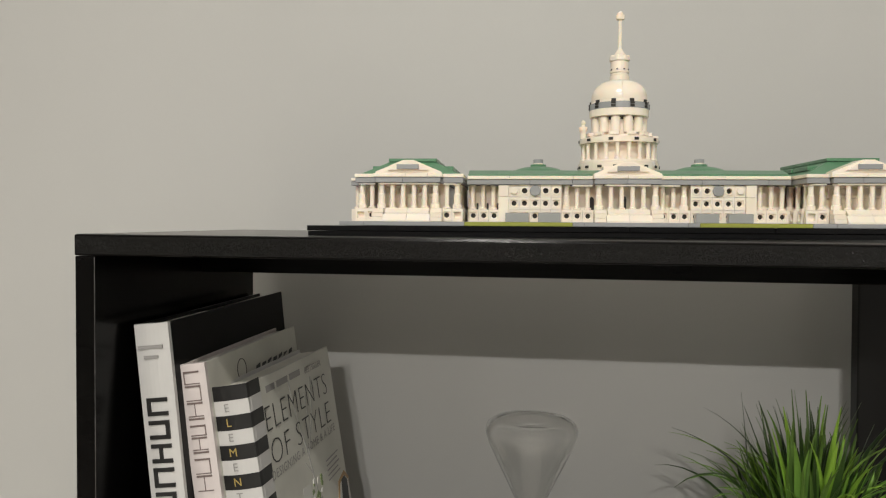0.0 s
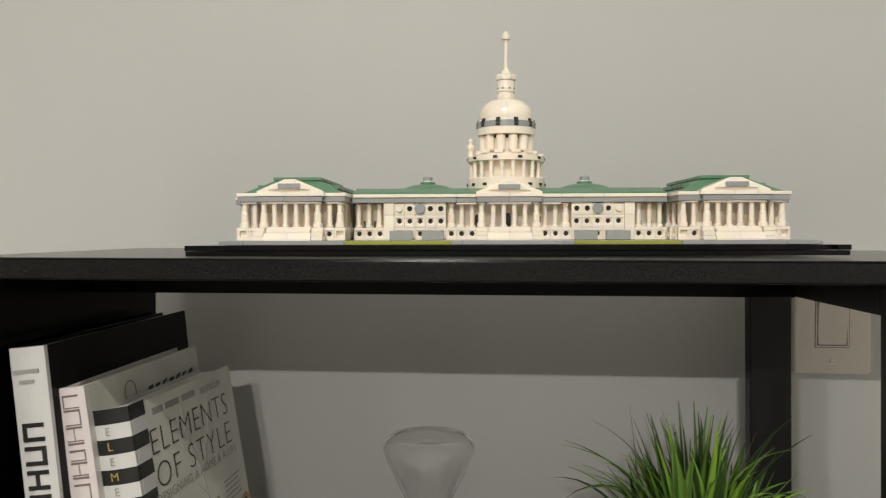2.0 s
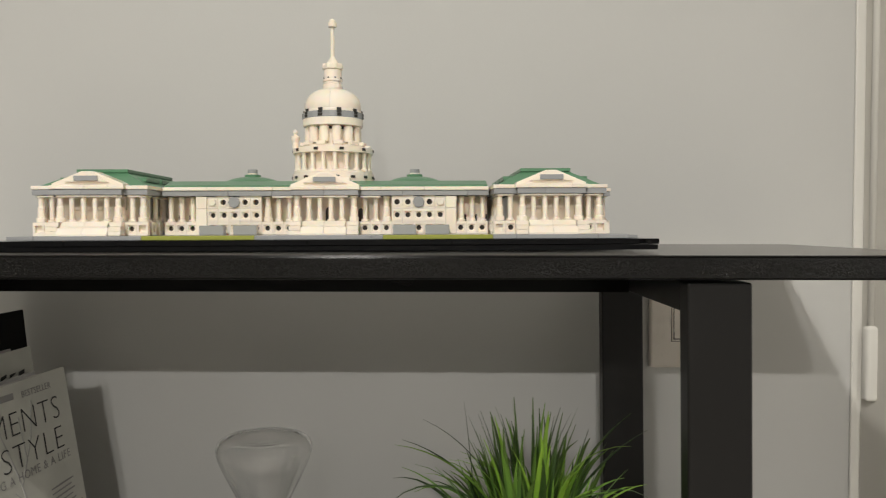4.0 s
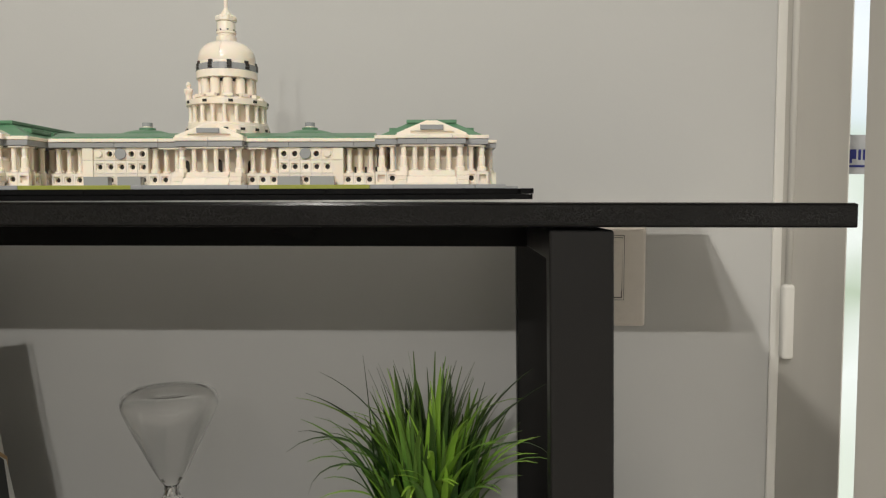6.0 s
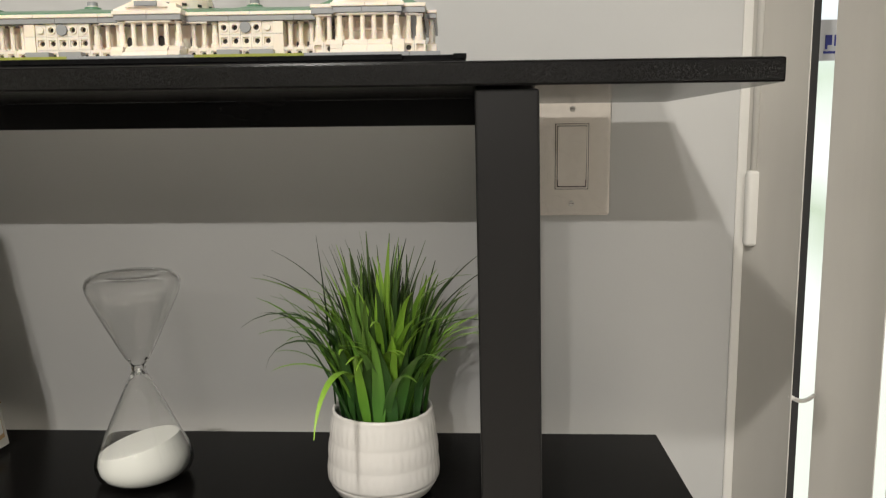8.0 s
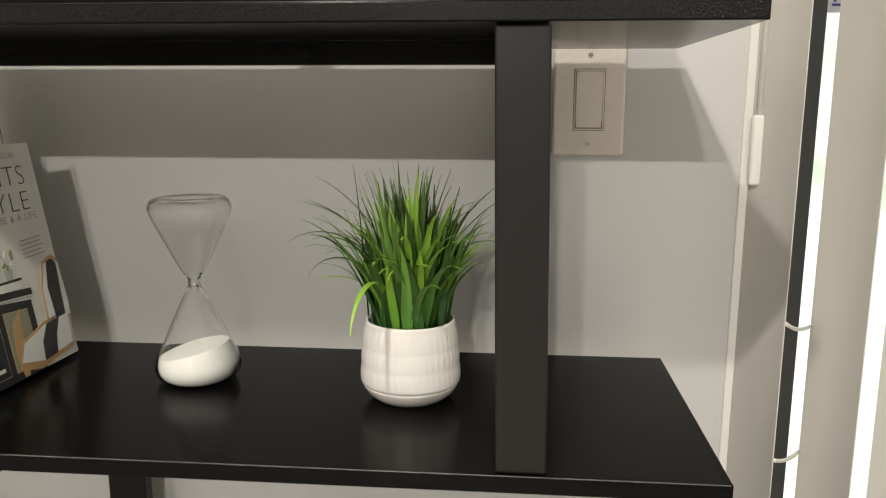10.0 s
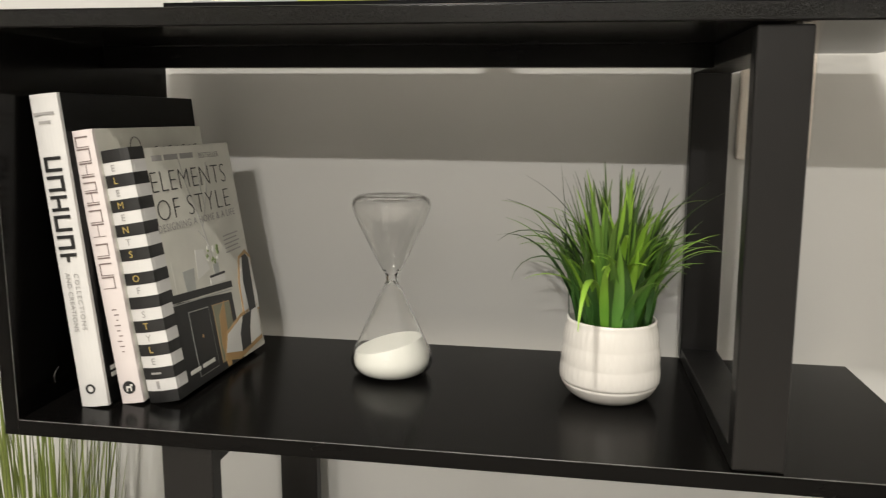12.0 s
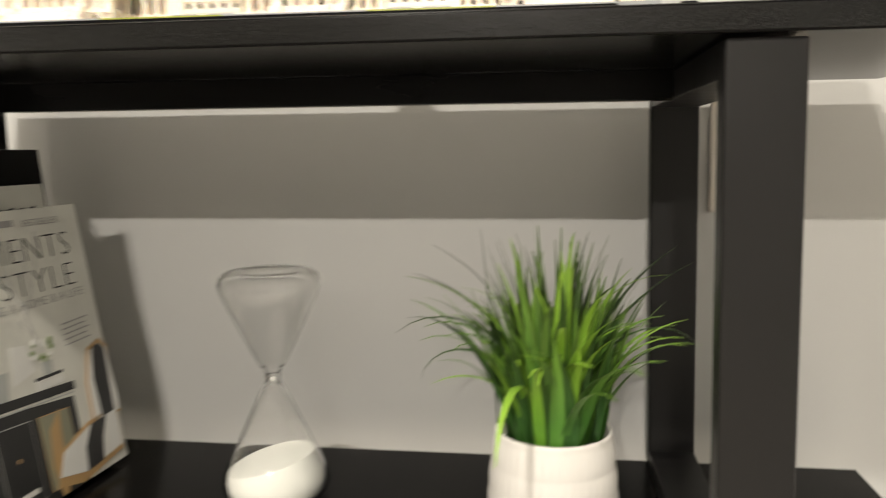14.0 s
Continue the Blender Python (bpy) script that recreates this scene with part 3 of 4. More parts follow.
# the long middle range
FY = -0.045
brick("inner_wall", -0.1200, 0.1200, FY + 0.0150, 0.036, BH, Z2)
for side in (-1, 1):
    for k in (3.5, 4.5, 5.5, 6.5, 7.5, 8.5, 9.5, 10.5, 12.4, 13.4, 14.4):
        piece("window_brick", WINDOW, model, (side * k * S, FY, BH))
    for k in (6.5, 7.5, 8.5, 9.5, 10.5):
        piece("window_brick", WINDOW, model, (side * k * S, FY, BH + 0.0096))
        if k in (6.5, 7.5, 9.5):
            piece("window_brick", PORTHOLE, model, (side * k * S, FY, BH + 0.0192))
        else:
            brick("wall_brick", side * k * S - S / 2, side * k * S + S / 2, FY, FY + 0.004, BH + 0.0192, Z2)
            r = 0.0043 if k == 8.5 else 0.0027
            disc = mesh_of("disc", lathe([(0, 0), (r, 0), (r, 0.0012), (r - 0.0003, 0.0015), (0, 0.0015)], 8 if k == 8.5 else 14), GREY if k == 8.5 else CREAM)
            piece("round_tile", disc, model, (side * k * S, FY, BH + 0.0240), (90, 0, 0))
    a, b = sorted((side * 11 * S, side * 12 * S))
    for z0, z1 in ((BH, BH + 0.0192), (BH + 0.0192, Z2)):
        brick("wall_brick", a, b, FY - 0.0012, FY + 0.012, z0, z1)
    a, b = sorted((side * 6.0 * S, side * 11.0 * S))
    brick("wall_brick", a, b, FY + 0.004, FY + 0.015, BH, Z2)
    for k0, k1 in ((3.0, 6.0), (12.0, 15.0)):
        a, b = sorted((side * k0 * S, side * k1 * S))
        brick("wall_brick", a, b, FY + 0.004, FY + 0.0149, BH, Z1 - 0.0001)
    for k in (3.5, 4.5, 5.5):
        column(side * k * S, FY + 0.0045, big=k == 5.5)
    for k in (12.5, 13.5, 14.5):
        column(side * k * S, FY + 0.0055)
        slit = brick("dark_slit", side * k * S + 0.0026, side * k * S + 0.0042, FY + 0.0142, FY + 0.0149, Z1, Z1 + 0.0052, HOLE_SHADE)
    for k, w in ((7.2, 1.05), (10.2, 1.1)):
        a, b = side * k * S - w * S, side * k * S + w * S
        brick("grey_planter", a, b, FY - 0.013, FY - 0.005, BH, BH + 0.0070, GREY)
    # arched openings beside the portico, dark shapes painted for the shade within
    arch = bmesh.new()
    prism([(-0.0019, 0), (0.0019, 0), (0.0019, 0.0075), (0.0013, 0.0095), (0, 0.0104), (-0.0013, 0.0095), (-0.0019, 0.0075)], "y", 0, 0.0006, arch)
    piece("arched_opening", mesh_of("arched_opening", arch, HOLE_SHADE), model, (side * 3.0 * S, FY + 0.0144, Z1))
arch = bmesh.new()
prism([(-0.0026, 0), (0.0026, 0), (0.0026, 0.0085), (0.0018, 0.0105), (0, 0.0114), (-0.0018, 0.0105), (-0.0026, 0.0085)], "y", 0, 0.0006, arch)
piece("arched_opening", mesh_of("arched_opening", arch, HOLE_SHADE), model, (0, FY + 0.0144, Z1))
brick("portico_floor", -3 * S, 3 * S, FY - 0.012, FY + 0.015, BH, Z1 - 0.0001)
for k in (-1.5, -0.5, 0.5, 1.5):
    column(k * S, FY - 0.0075)
for k in (-2.6, 2.6):
    column(k * S, FY - 0.0070, True)
stairs(0, 2.05 * S, FY - 0.0230, FY - 0.0118)
run("grey_band", -0.1200, 0.1200, FY - 0.002, 0.038, Z2 + 0.0002, Z3, GREY, (6, 4, 8, 4))
run("cornice", -0.1196, 0.1196, FY - 0.003, 0.039, Z3, Z4, CREAM, (4, 6, 4, 6))
run("grey_band", -3.05 * S, 3.05 * S, FY - 0.0125, FY - 0.002, Z2 + 0.0002, Z3, GREY, (3, 4))
run("cornice", -3.15 * S, 3.15 * S, FY - 0.0135, FY - 0.003, Z3, Z4, CREAM, (3.15, 4))
for a0, a1 in ((-2.1, 2.1), (-5.0, -3.1), (3.1, 5.0)):
    brick("architrave", a0 * S, a1 * S, FY - (0.0115 if a1 - a0 > 3 else 0.0015), FY - 0.0005, Z2 - 0.0012, Z2 + 0.0002)
pediment(0, FY - 0.0118, 0.0248, 0.030, Z4)
brick("roof_tile", -0.0165, 0.0165, FY + 0.004, FY + 0.02, Z4, Z4 + 0.0075)
# green roof of the range
for side in (-1, 1):
    for k0, k1 in ((1.9, 6.0), (6.0, 12.0), (12.0, 14.9)):
        a, b = sorted((side * k0 * S, side * k1 * S))
        key = ("range_roof", round(b - a, 4))
        if key not in MESH:
            y0, y1 = FY + 0.001, 0.035
            MESH[key] = mesh_of("roof_tile", prism([(y0, 0), (y1, 0), (y1, 0.0012), (y1 - 0.014, 0.0050), (y0 + 0.014, 0.0050), (y0, 0.0012)], "x", a + G, b - G), GREEN)
            MESH[key].transform(Matrix.Translation((-(a + b) / 2, 0, 0)))
        piece("roof_tile", MESH[key], model, ((a + b) / 2, 0, Z4 + 0.0002))
    dome = [(0, 0.0), (0.0228, 0), (0.0218, 0.0012), (0.017, 0.0034), (0.0115, 0.0048), (0.0066, 0.0054), (0, 0.0054)]
    piece("low_dome", mesh_of("low_dome", lathe(dome, 28), GREEN, smooth=True), model, (side * 0.0645, 0.002, Z4 + 0.0048))
    for r, z, h, m in ((0.0064, 0.0101, 0.0019, GREEN), (0.0040, 0.0120, 0.0012, CREAM), (0.0039, 0.0132, 0.0030, GREY)):
        lan = mesh_of("round_plate", lathe([(0, 0), (r, 0), (r, h - 0.0003), (r - 0.0003, h), (0, h)], 16), m)
        piece("round_plate", lan, model, (side * 0.0645, 0.002, Z4 + z))

# dome and drum
def level(z):
    """Height in the dome's stack, whose lowest gallery of columns is squat."""
    return z - 0.0036 * min(1.0, max(0.0, (z - 0.0578) / 0.0234))


def ring_piece(name, prof, segments=40, mat=CREAM, smooth=False):
    return piece(name, mesh_of(name, lathe([(r, level(z)) for r, z in prof], segments), mat, smooth=smooth), model)


def drum(name, r, z0, z1, mat=CREAM, lip=0.0003):
    return ring_piece(name, [(0, z0), (r - lip, z0), (r, z0 + lip), (r, z1 - lip), (r - lip, z1), (0, z1)], 40, mat)


def around(name, me, r, z, n, shift=0.0):
    for i in range(n):
        a = 360 * (i + shift) / n
        piece(name, me, model, (r * math.sin(radians(a)), -r * math.cos(radians(a)), level(z)), (0, 0, a))


drum("drum_base", 0.0320, Z4 + 0.0002, 0.0578)
# dark blocks set on the rings as the shade in their notches
NOTCH = mesh_of("notch", box(-0.0017, 0.0017, -0.0006, 0.0006, -0.0010, 0.0010), HOLE_SHADE)
drum("drum_core", 0.0235, 0.0578, 0.0762)
drum("drum_step", 0.0312, 0.0578, 0.0602)
around("column", column_mesh(0.0134, 0.00155, 0.0022), 0.0285, 0.0602, 20, 0.5)
drum("drum_ring", 0.0315, 0.0761, 0.0812)
around("notch", NOTCH, 0.0315, 0.0790, 10, 0.5)
around("notch", NOTCH, 0.0320, 0.0545, 16, 0.5)
drum("drum_step", 0.0255, 0.0812, 0.0832)
around("wall_brick", brick_mesh("wall_brick", 0.0075, 0.004, 0.0028, CREAM), 0.0245, 0.0830, 12, 0.5)
drum("drum_core", 0.0165, 0.0832, 0.0985)
CYL = mesh_of("column", lathe([(0, 0), (0.0034, 0), (0.0034, 0.0004), (0.0037, 0.0007), (0.0037, 0.0118), (0.0030, 0.0122), (0.0030, 0.0130), (0, 0.0130)], 18), CREAM)
around("column", CYL, 0.0187, 0.0855, 12, 0.5)
around("notch", mesh_of("notch", box(-0.0014, 0.0014, -0.0006, 0.0006, -0.0011, 0.0011), HOLE_SHADE), 0.0168, 0.0968, 12, 0.0)
drum("drum_ring", 0.0236, 0.0985, 0.1044)
around("notch", mesh_of("notch", box(-0.0009, 0.0009, -0.0006, 0.0006, -0.0008, 0.0008), HOLE_SHADE), 0.0228, 0.1000, 8, 0.25)
drum("grey_ring", 0.0236, 0.1044, 0.1092, GREY)
for z in (0.1056, 0.1080):
    around("notch", NOTCH, 0.0236, z + 0.0003, 10, 0.5)
drum("drum_ring", 0.0226, 0.1092, 0.1112)
around("notch", NOTCH, 0.0228, 0.1104, 10, 0.5)
prof = [(0.0218, 0.1110), (0.0222, 0.1135), (0.0219, 0.1165), (0.0208, 0.1200), (0.0188, 0.1230), (0.0158, 0.1256), (0.0125, 0.1272), (0.0090, 0.1282), (0, 0.1286)]
for q in range(4):
    own = bmesh.new()
    rows = []
    for r, z in prof:
        rows.append([own.verts.new((r * math.cos(radians(90 * q + 0.25 + 89.5 * i / 10)), r * math.sin(radians(90 * q + 0.25 + 89.5 * i / 10)), level(z))) for i in range(11)] if r else None)
    for a, b in zip(rows[:-1], rows[1:-1]):
        for i in range(10):
            own.faces.new((a[i], a[i + 1], b[i + 1], b[i]))
    part("dome_quarter", own, CREAM, model, smooth=True)
drum("dome_core", 0.0205, 0.1108, 0.1150)
for r, z0, z1 in ((0.0078, 0.1275, 0.1325), (0.0070, 0.1325, 0.1345), (0.0077, 0.1345, 0.1365), (0.0071, 0.1365, 0.1440), (0.0079, 0.1440, 0.1475), (0.0060, 0.1475, 0.1492)):
    drum("lantern_ring", r, z0, z1, lip=0.0004)
around("stud", mesh_of("stud", lathe([(0, 0), (0.0022, 0), (0.0022, 0.0030), (0.0017, 0.0038), (0, 0.0038)], 10), CREAM), 0.0062, 0.1448, 8, 0.5)
around("notch", mesh_of("notch", box(-0.0006, 0.0006, -0.0004, 0.0004, -0.0005, 0.0005), HOLE_SHADE), 0.0071, 0.1372, 8, 0.5)
ring_piece("spire", [(0, 0.1490), (0.0042, 0.1490), (0.0042, 0.1502), (0.0024, 0.1530), (0.0016, 0.1545), (0.0015, 0.1775), (0.0034, 0.1778), (0.0035, 0.1812), (0.0024, 0.1816), (0.0024, 0.1828), (0.0010, 0.1842), (0, 0.1843)], 16)
ring_piece("statuette", [(0, 0), (0.0024, 0), (0.0024, 0.0045), (0.0034, 0.0070), (0.0036, 0.0095), (0.0016, 0.0105), (0.0012, 0.0112), (0.0020, 0.0125), (0.0016, 0.0142), (0.0006, 0.0152), (0, 0.0152)], 12).location = (-0.0290, -0.006, level(0.0812))
drum_stud = mesh_of("stud", lathe([(0, 0), (0.0026, 0), (0.0026, 0.0014), (0.0022, 0.0018), (0, 0.0018)], 12), CREAM)
piece("stud", drum_stud, model, (0.0278, -0.008, level(0.0812)))

# ---- books ----
SPINE, COVER = {}, {}


def book(name, at, lean, yaw, thick, tall, deep, spine_mat, front_mat, back_mat, label, curve=0.002):
    """A standing hardback: spine towards -y, front cover on +x, resting on its lower edge."""
    bk = new(name)
    bk.matrix_world = Matrix.Translation(at) @ pose(0, 0, 0, 0, 0, yaw) @ pose(0, 0, 0, 0, -lean, 0)
    tagged(bk, label, "book", "books on the shelf")
    c = 0.0026
    n = 8
    outline = [(0, 0.004)] + [(thick * k / n, -curve * math.sin(math.pi * k / n)) for k in range(n + 1)] + [(thick, 0.004)]
    SPINE[bk.name] = part("spine", prism(outline, "z", 0, tall), spine_mat, bk)
    COVER[bk.name] = part("front_cover", box(thick - c, thick, 0.0041, deep, 0, tall, 0.0006), front_mat, bk)
    part("back_cover", box(0, c, 0.0041, deep, 0, tall, 0.0006), back_mat, bk)
    part("page_block", box(c + 0.0001, thick - c - 0.0001, 0.0042, deep - 0.004, 0.003, tall - 0.003), PAGES, bk)
    return bk


def on_spine(x, z, y=-0.0027, down=True):
    """Pose of lettering on a spine; down: it reads from head to foot."""
    return pose(x, y, z, 90, 0, 0) @ (pose(0, 0, 0, 0, 0, -90) if down else Matrix())


def on_cover(thick, y, z):
    return pose(thick + 0.0004, y, z, 90, 0, 90)


def bar(parent, name, x0, x1, z0, z1, mat, y=-0.0026):
    return part(name, box(x0, x1, y, y + 0.0012, z0, z1), mat, SPINE[parent.name])


def patch(parent, name, thick, pts, mat, lift=0.0002, label=""):
    """A flat printed shape on the front cover; pts are (depth, height)."""
    return part(name, prism(pts, "x", thick - 0.0002, thick + lift), mat, COVER[parent.name], label)


white = book("white_book", (0.0505, 0.040, SHELF), 5.9, 0.3, 0.0262, 0.2845, 0.252, JACKET_WHITE, JACKET_BLACK, JACKET_BLACK,
             "tall white hardback with black covers leaning on the shelf")
for z, w in ((0.2675, 0.019), (0.2600, 0.011)):
    bar(white, "name_bar", 0.012 - w / 2, 0.012 + w / 2, z - 0.0012, z + 0.0012, INK_GREY)
z = 0.2300
for k, h in enumerate((0.0133, 0.0138, 0.0140, 0.0145, 0.0127, 0.0110)):
    bar(white, "title_bar", 0.0050, 0.0208, z - 0.0030, z, INK)
    if k < 5:
        bar(white, "title_bar", 0.0050, 0.0208, z - h, z - h + 0.0030, INK)
    x0 = (0.0050, 0.0178, 0.0110)[k % 3]
    bar(white, "title_bar", x0, x0 + 0.0030, z - h + 0.0030, z - 0.0030, INK)
    z -= h + 0.0036
lettering("COLLECTIONS", 0.0064, INK_GREY, SPINE[white.name], on_spine(0.0172, 0.0990), spacing=1.32, name="subtitle")
lettering("AND CREATIONS", 0.0064, INK_GREY, SPINE[white.name], on_spine(0.0090, 0.0990), spacing=1.12, name="subtitle")
ring = lathe([(0.0030, -0.0006), (0.0046, -0.0006), (0.0046, 0.0006), (0.0030, 0.0006), (0.0030, -0.0006)], 18)
piece("publisher_mark", mesh_of("publisher_mark", ring, INK), SPINE[white.name], (0.0125, -0.0022, 0.0170), (90, 0, 0))
for z, w in ((0.030, 0.020), (0.0235, 0.024)):
    patch(white, "publisher_bar", 0.0262, [(0.012, z), (0.012 + w, z), (0.012 + w, z + 0.004), (0.012, z + 0.004)], PALE)

pink = book("pink_book", (0.0830, 0.053, SHELF), 7.9, -0.5, 0.0215, 0.2540, 0.205, CLOTH_PINK, COVER_GREY, CLOTH_PINK,
            "pale pink clothbound hardback leaning against a white book", 0.0012)
z = 0.2485
for k, h in enumerate((0.0098, 0.0116, 0.0107, 0.0042, 0.0080, 0.0098, 0.0042, 0.0116, 0.0120, -0.0040, 0.0116, 0.0042, 0.0116, 0.0112)):
    if h > 0:
        bar(pink, "title_bar", 0.0045, 0.0165, z - 0.0013, z, INK_BROWN, -0.0016)
        if h > 0.005:
            bar(pink, "title_bar", 0.0045, 0.0165, z - h, z - h + 0.0006, INK_BROWN, -0.0016)
            x0 = (0.0045, 0.0159, 0.0100)[k % 3]
            bar(pink, "title_bar", x0, x0 + 0.0006, z - h + 0.0006, z - 0.0013, INK_BROWN, -0.0016)
    z -= abs(h) + 0.0011
for k in range(9):
    zz = 0.0905 - k * 0.0050
    bar(pink, "name_bar", 0.0082 + 0.0012 * (k % 3), 0.0128 + 0.0014 * (k % 2), zz - 0.0011, zz, INK_BROWN, -0.0014)
dot = lathe([(0, -0.0006), (0.0062, -0.0006), (0.0062, 0.0006), (0, 0.0006)], 20)
piece("publisher_mark", mesh_of("publisher_mark", dot, INK), SPINE[pink.name], (0.0105, -0.0010, 0.0155), (90, 0, 0))
for x0, x1, z0, z1 in ((0.0078, 0.0132, 0.0150, 0.0168), (0.0078, 0.0090, 0.0118, 0.0150), (0.0120, 0.0132, 0.0118, 0.0150), (0.0122, 0.0146, 0.0168, 0.0186)):
    bar(pink, "publisher_mark", x0, x1, z0, z1, PALE, -0.0020)
hoop = lathe([(0.0088, -0.0002), (0.0094, -0.0002), (0.0094, 0.0002), (0.0088, 0.0002), (0.0088, -0.0002)], 22)
piece("cover_drawing", mesh_of("cover_drawing", hoop, INK), COVER[pink.name], (0.0216, 0.066, 0.236), (0, 90, 0))
for k in range(7):
    y0 = 0.095 + k * 0.014
    patch(pink, "cover_drawing", 0.0215, [(y0, 0.2300), (y0 + 0.010, 0.2310 + 0.001 * (k % 3)), (y0 + 0.011, 0.2350 - 0.001 * (k % 2)), (y0 + 0.002, 0.2336)], INK)

TH = 0.0310
style = book("striped_book", (0.1070, 0.060, SHELF), 9.4, -2.7, TH, 0.2350, 0.188, JACKET_WHITE, COVER_GREY, JACKET_WHITE,
             "home style hardback with a black and white striped spine", 0.0030)
letters = " ELEMENTS OF STYLE   "
step = 0.2368 / 21
for k in range(21):
    z1 = 0.2368 - k * step
    z0 = z1 - step
    if k % 2 == 0:
        bm = bmesh.new()
        n = 8
        row = [(0.0, 0.0040)] + [(TH * j / n, -0.0030 * math.sin(math.pi * j / n) - 0.00025) for j in range(n + 1)] + [(TH + 0.0003, 0.004), (TH + 0.0003, 0.0225)]
        lo = [bm.verts.new((x, y, z0)) for x, y in row]
        hi = [bm.verts.new((x, y, z1)) for x, y in row]
        lo2 = [bm.verts.new((min(x, TH - 0.0002), y + 0.0004, z0)) for x, y in row]
        hi2 = [bm.verts.new((min(x, TH - 0.0002), y + 0.0004, z1)) for x, y in row]
        for j in range(len(row) - 1):
            bm.faces.new((lo[j], lo[j + 1], hi[j + 1], hi[j]))
            bm.faces.new((lo2[j], lo2[j + 1], lo[j + 1], lo[j]))
            bm.faces.new((hi2[j], hi2[j + 1], hi[j + 1], hi[j]))
        part("stripe", bm, INK, SPINE[style.name])
    else:
        patch(style, "stripe", TH, [(0.004, z0), (0.0225, z0), (0.0225, z1), (0.004, z1)], JACKET_WHITE)
    ch = letters[k]
    if ch != " ":
        lettering(ch, 0.0088, GOLD if k % 2 == 0 else INK_GREY, SPINE[style.name], on_spine(TH * 0.46, (z0 + z1) / 2, -0.0036, False), name="letter")
    if k == 18:
        bar(style, "name_bar", 0.0095, 0.0195, z0 + 0.0048, z0 + 0.0066, INK_GREY, -0.0033)
    if k == 19:
        bar(style, "publisher_mark", 0.0125, 0.0155, z0 + 0.002, z0 + 0.0095, INK_GREY, -0.0034)
# front cover: title, cabinet, chair, vases
lettering("BESTSELLER", 0.0080, INK_GREY, COVER[style.name], on_cover(TH, 0.1400, 0.2230), spacing=1.05, name="cover_line")
for y0, y1 in ((0.0330, 0.0500), (0.0540, 0.0790), (0.0830, 0.1080)):
    patch(style, "cover_bar", TH, [(y0, 0.2218), (y1, 0.2218), (y1, 0.2272), (y0, 0.2272)], INK_GREY)
lettering("ELEMENTS", 0.0300, INK, COVER[style.name], on_cover(TH, 0.0955, 0.2010), spacing=1.06, name="title", narrow=1.03, thin=0.0007)
lettering("OF STYLE", 0.0300, INK, COVER[style.name], on_cover(TH, 0.0960, 0.1740), spacing=1.08, name="title", narrow=1.08, thin=0.0007)
lettering("DESIGNING A HOME & A LIFE", 0.0104, INK_GREY, COVER[style.name], on_cover(TH, 0.0970, 0.1580), spacing=1.14, name="subtitle")
patch(style, "printed_photo", TH, [(0.0300, 0.0002), (0.1832, 0.0002), (0.1832, 0.1260), (0.0300, 0.1260)], COVER_GREY, 0.00015)
patch(style, "printed_cabinet", TH, [(0.0190, 0.0002), (0.1330, 0.0002), (0.1330, 0.0740), (0.0300, 0.0860), (0.0190, 0.0860)], INK, 0.0003)
patch(style, "printed_cabinet_top", TH, [(0.0190, 0.0870), (0.1370, 0.0790), (0.1370, 0.0860), (0.0190, 0.0950)], INK, 0.00045)
patch(style, "printed_cabinet_edge", TH, [(0.0190, 0.0846), (0.1340, 0.0764), (0.1340, 0.0774), (0.0190, 0.0858)], SHADE_PRINT, 0.00045)
for y0, y1, m in ((0.0420, 0.0800, INK), (0.0880, 0.1240, OLIVE_PRINT)):
    lo, hi = 0.0830 - 0.08 * y0, 0.0830 - 0.08 * y1
    patch(style, "printed_door_frame", TH, [(y0, 0.0080), (y1, 0.0080), (y1, hi - 0.0060), (y0, lo - 0.0060)], TAN if m is OLIVE_PRINT else SHADE_PRINT, 0.00045)
    patch(style, "printed_door", TH, [(y0 + 0.0007, 0.0087), (y1 - 0.0007, 0.0087), (y1 - 0.0007, hi - 0.0067), (y0 + 0.0007, lo - 0.0067)], m, 0.0006)
patch(style, "printed_knob", TH, [(0.0600 + 0.0016 * math.cos(a), 0.0450 + 0.0020 * math.sin(a)) for a in (0, 1.05, 2.1, 3.14, 4.2, 5.25)], TAN, 0.0007)
patch(style, "printed_chair_leg", TH, [(0.0978, 0.0011), (0.1050, 0.0011), (0.1122, 0.0694), (0.0978, 0.0560), (0.0930, 0.0258)], TAN, 0.00075)
patch(style, "printed_chair_back", TH, [(0.1500, 0.0400), (0.1900, 0.0420), (0.1822, 0.0560), (0.1900, 0.1040), (0.1800, 0.1130), (0.1620, 0.1080), (0.1520, 0.0800)], TAN, 0.00075)
patch(style, "printed_chair_cloth", TH, [(0.1525, 0.0430), (0.1880, 0.0440), (0.1900, 0.0560), (0.1875, 0.1020), (0.1780, 0.1090), (0.1640, 0.1050), (0.1545, 0.0790)], PALE, 0.0009)
patch(style, "printed_chair_stripe", TH, [(0.1640, 0.0430), (0.1800, 0.0440), (0.1840, 0.1030), (0.1780, 0.1088), (0.1690, 0.1070), (0.1620, 0.0800)], INK, 0.00105)
patch(style, "printed_chair_seat_rim", TH, [(0.0930, 0.0090), (0.1242, 0.0011), (0.1830, 0.0090), (0.1832, 0.0325), (0.1850, 0.0493), (0.1434, 0.0470), (0.1050, 0.0358)], TAN, 0.0009)
patch(style, "printed_chair_seat", TH, [(0.0978, 0.0157), (0.1314, 0.0078), (0.1820, 0.0134), (0.1825, 0.0314), (0.1830, 0.0459), (0.1434, 0.0437), (0.1074, 0.0336)], PALE, 0.0011)
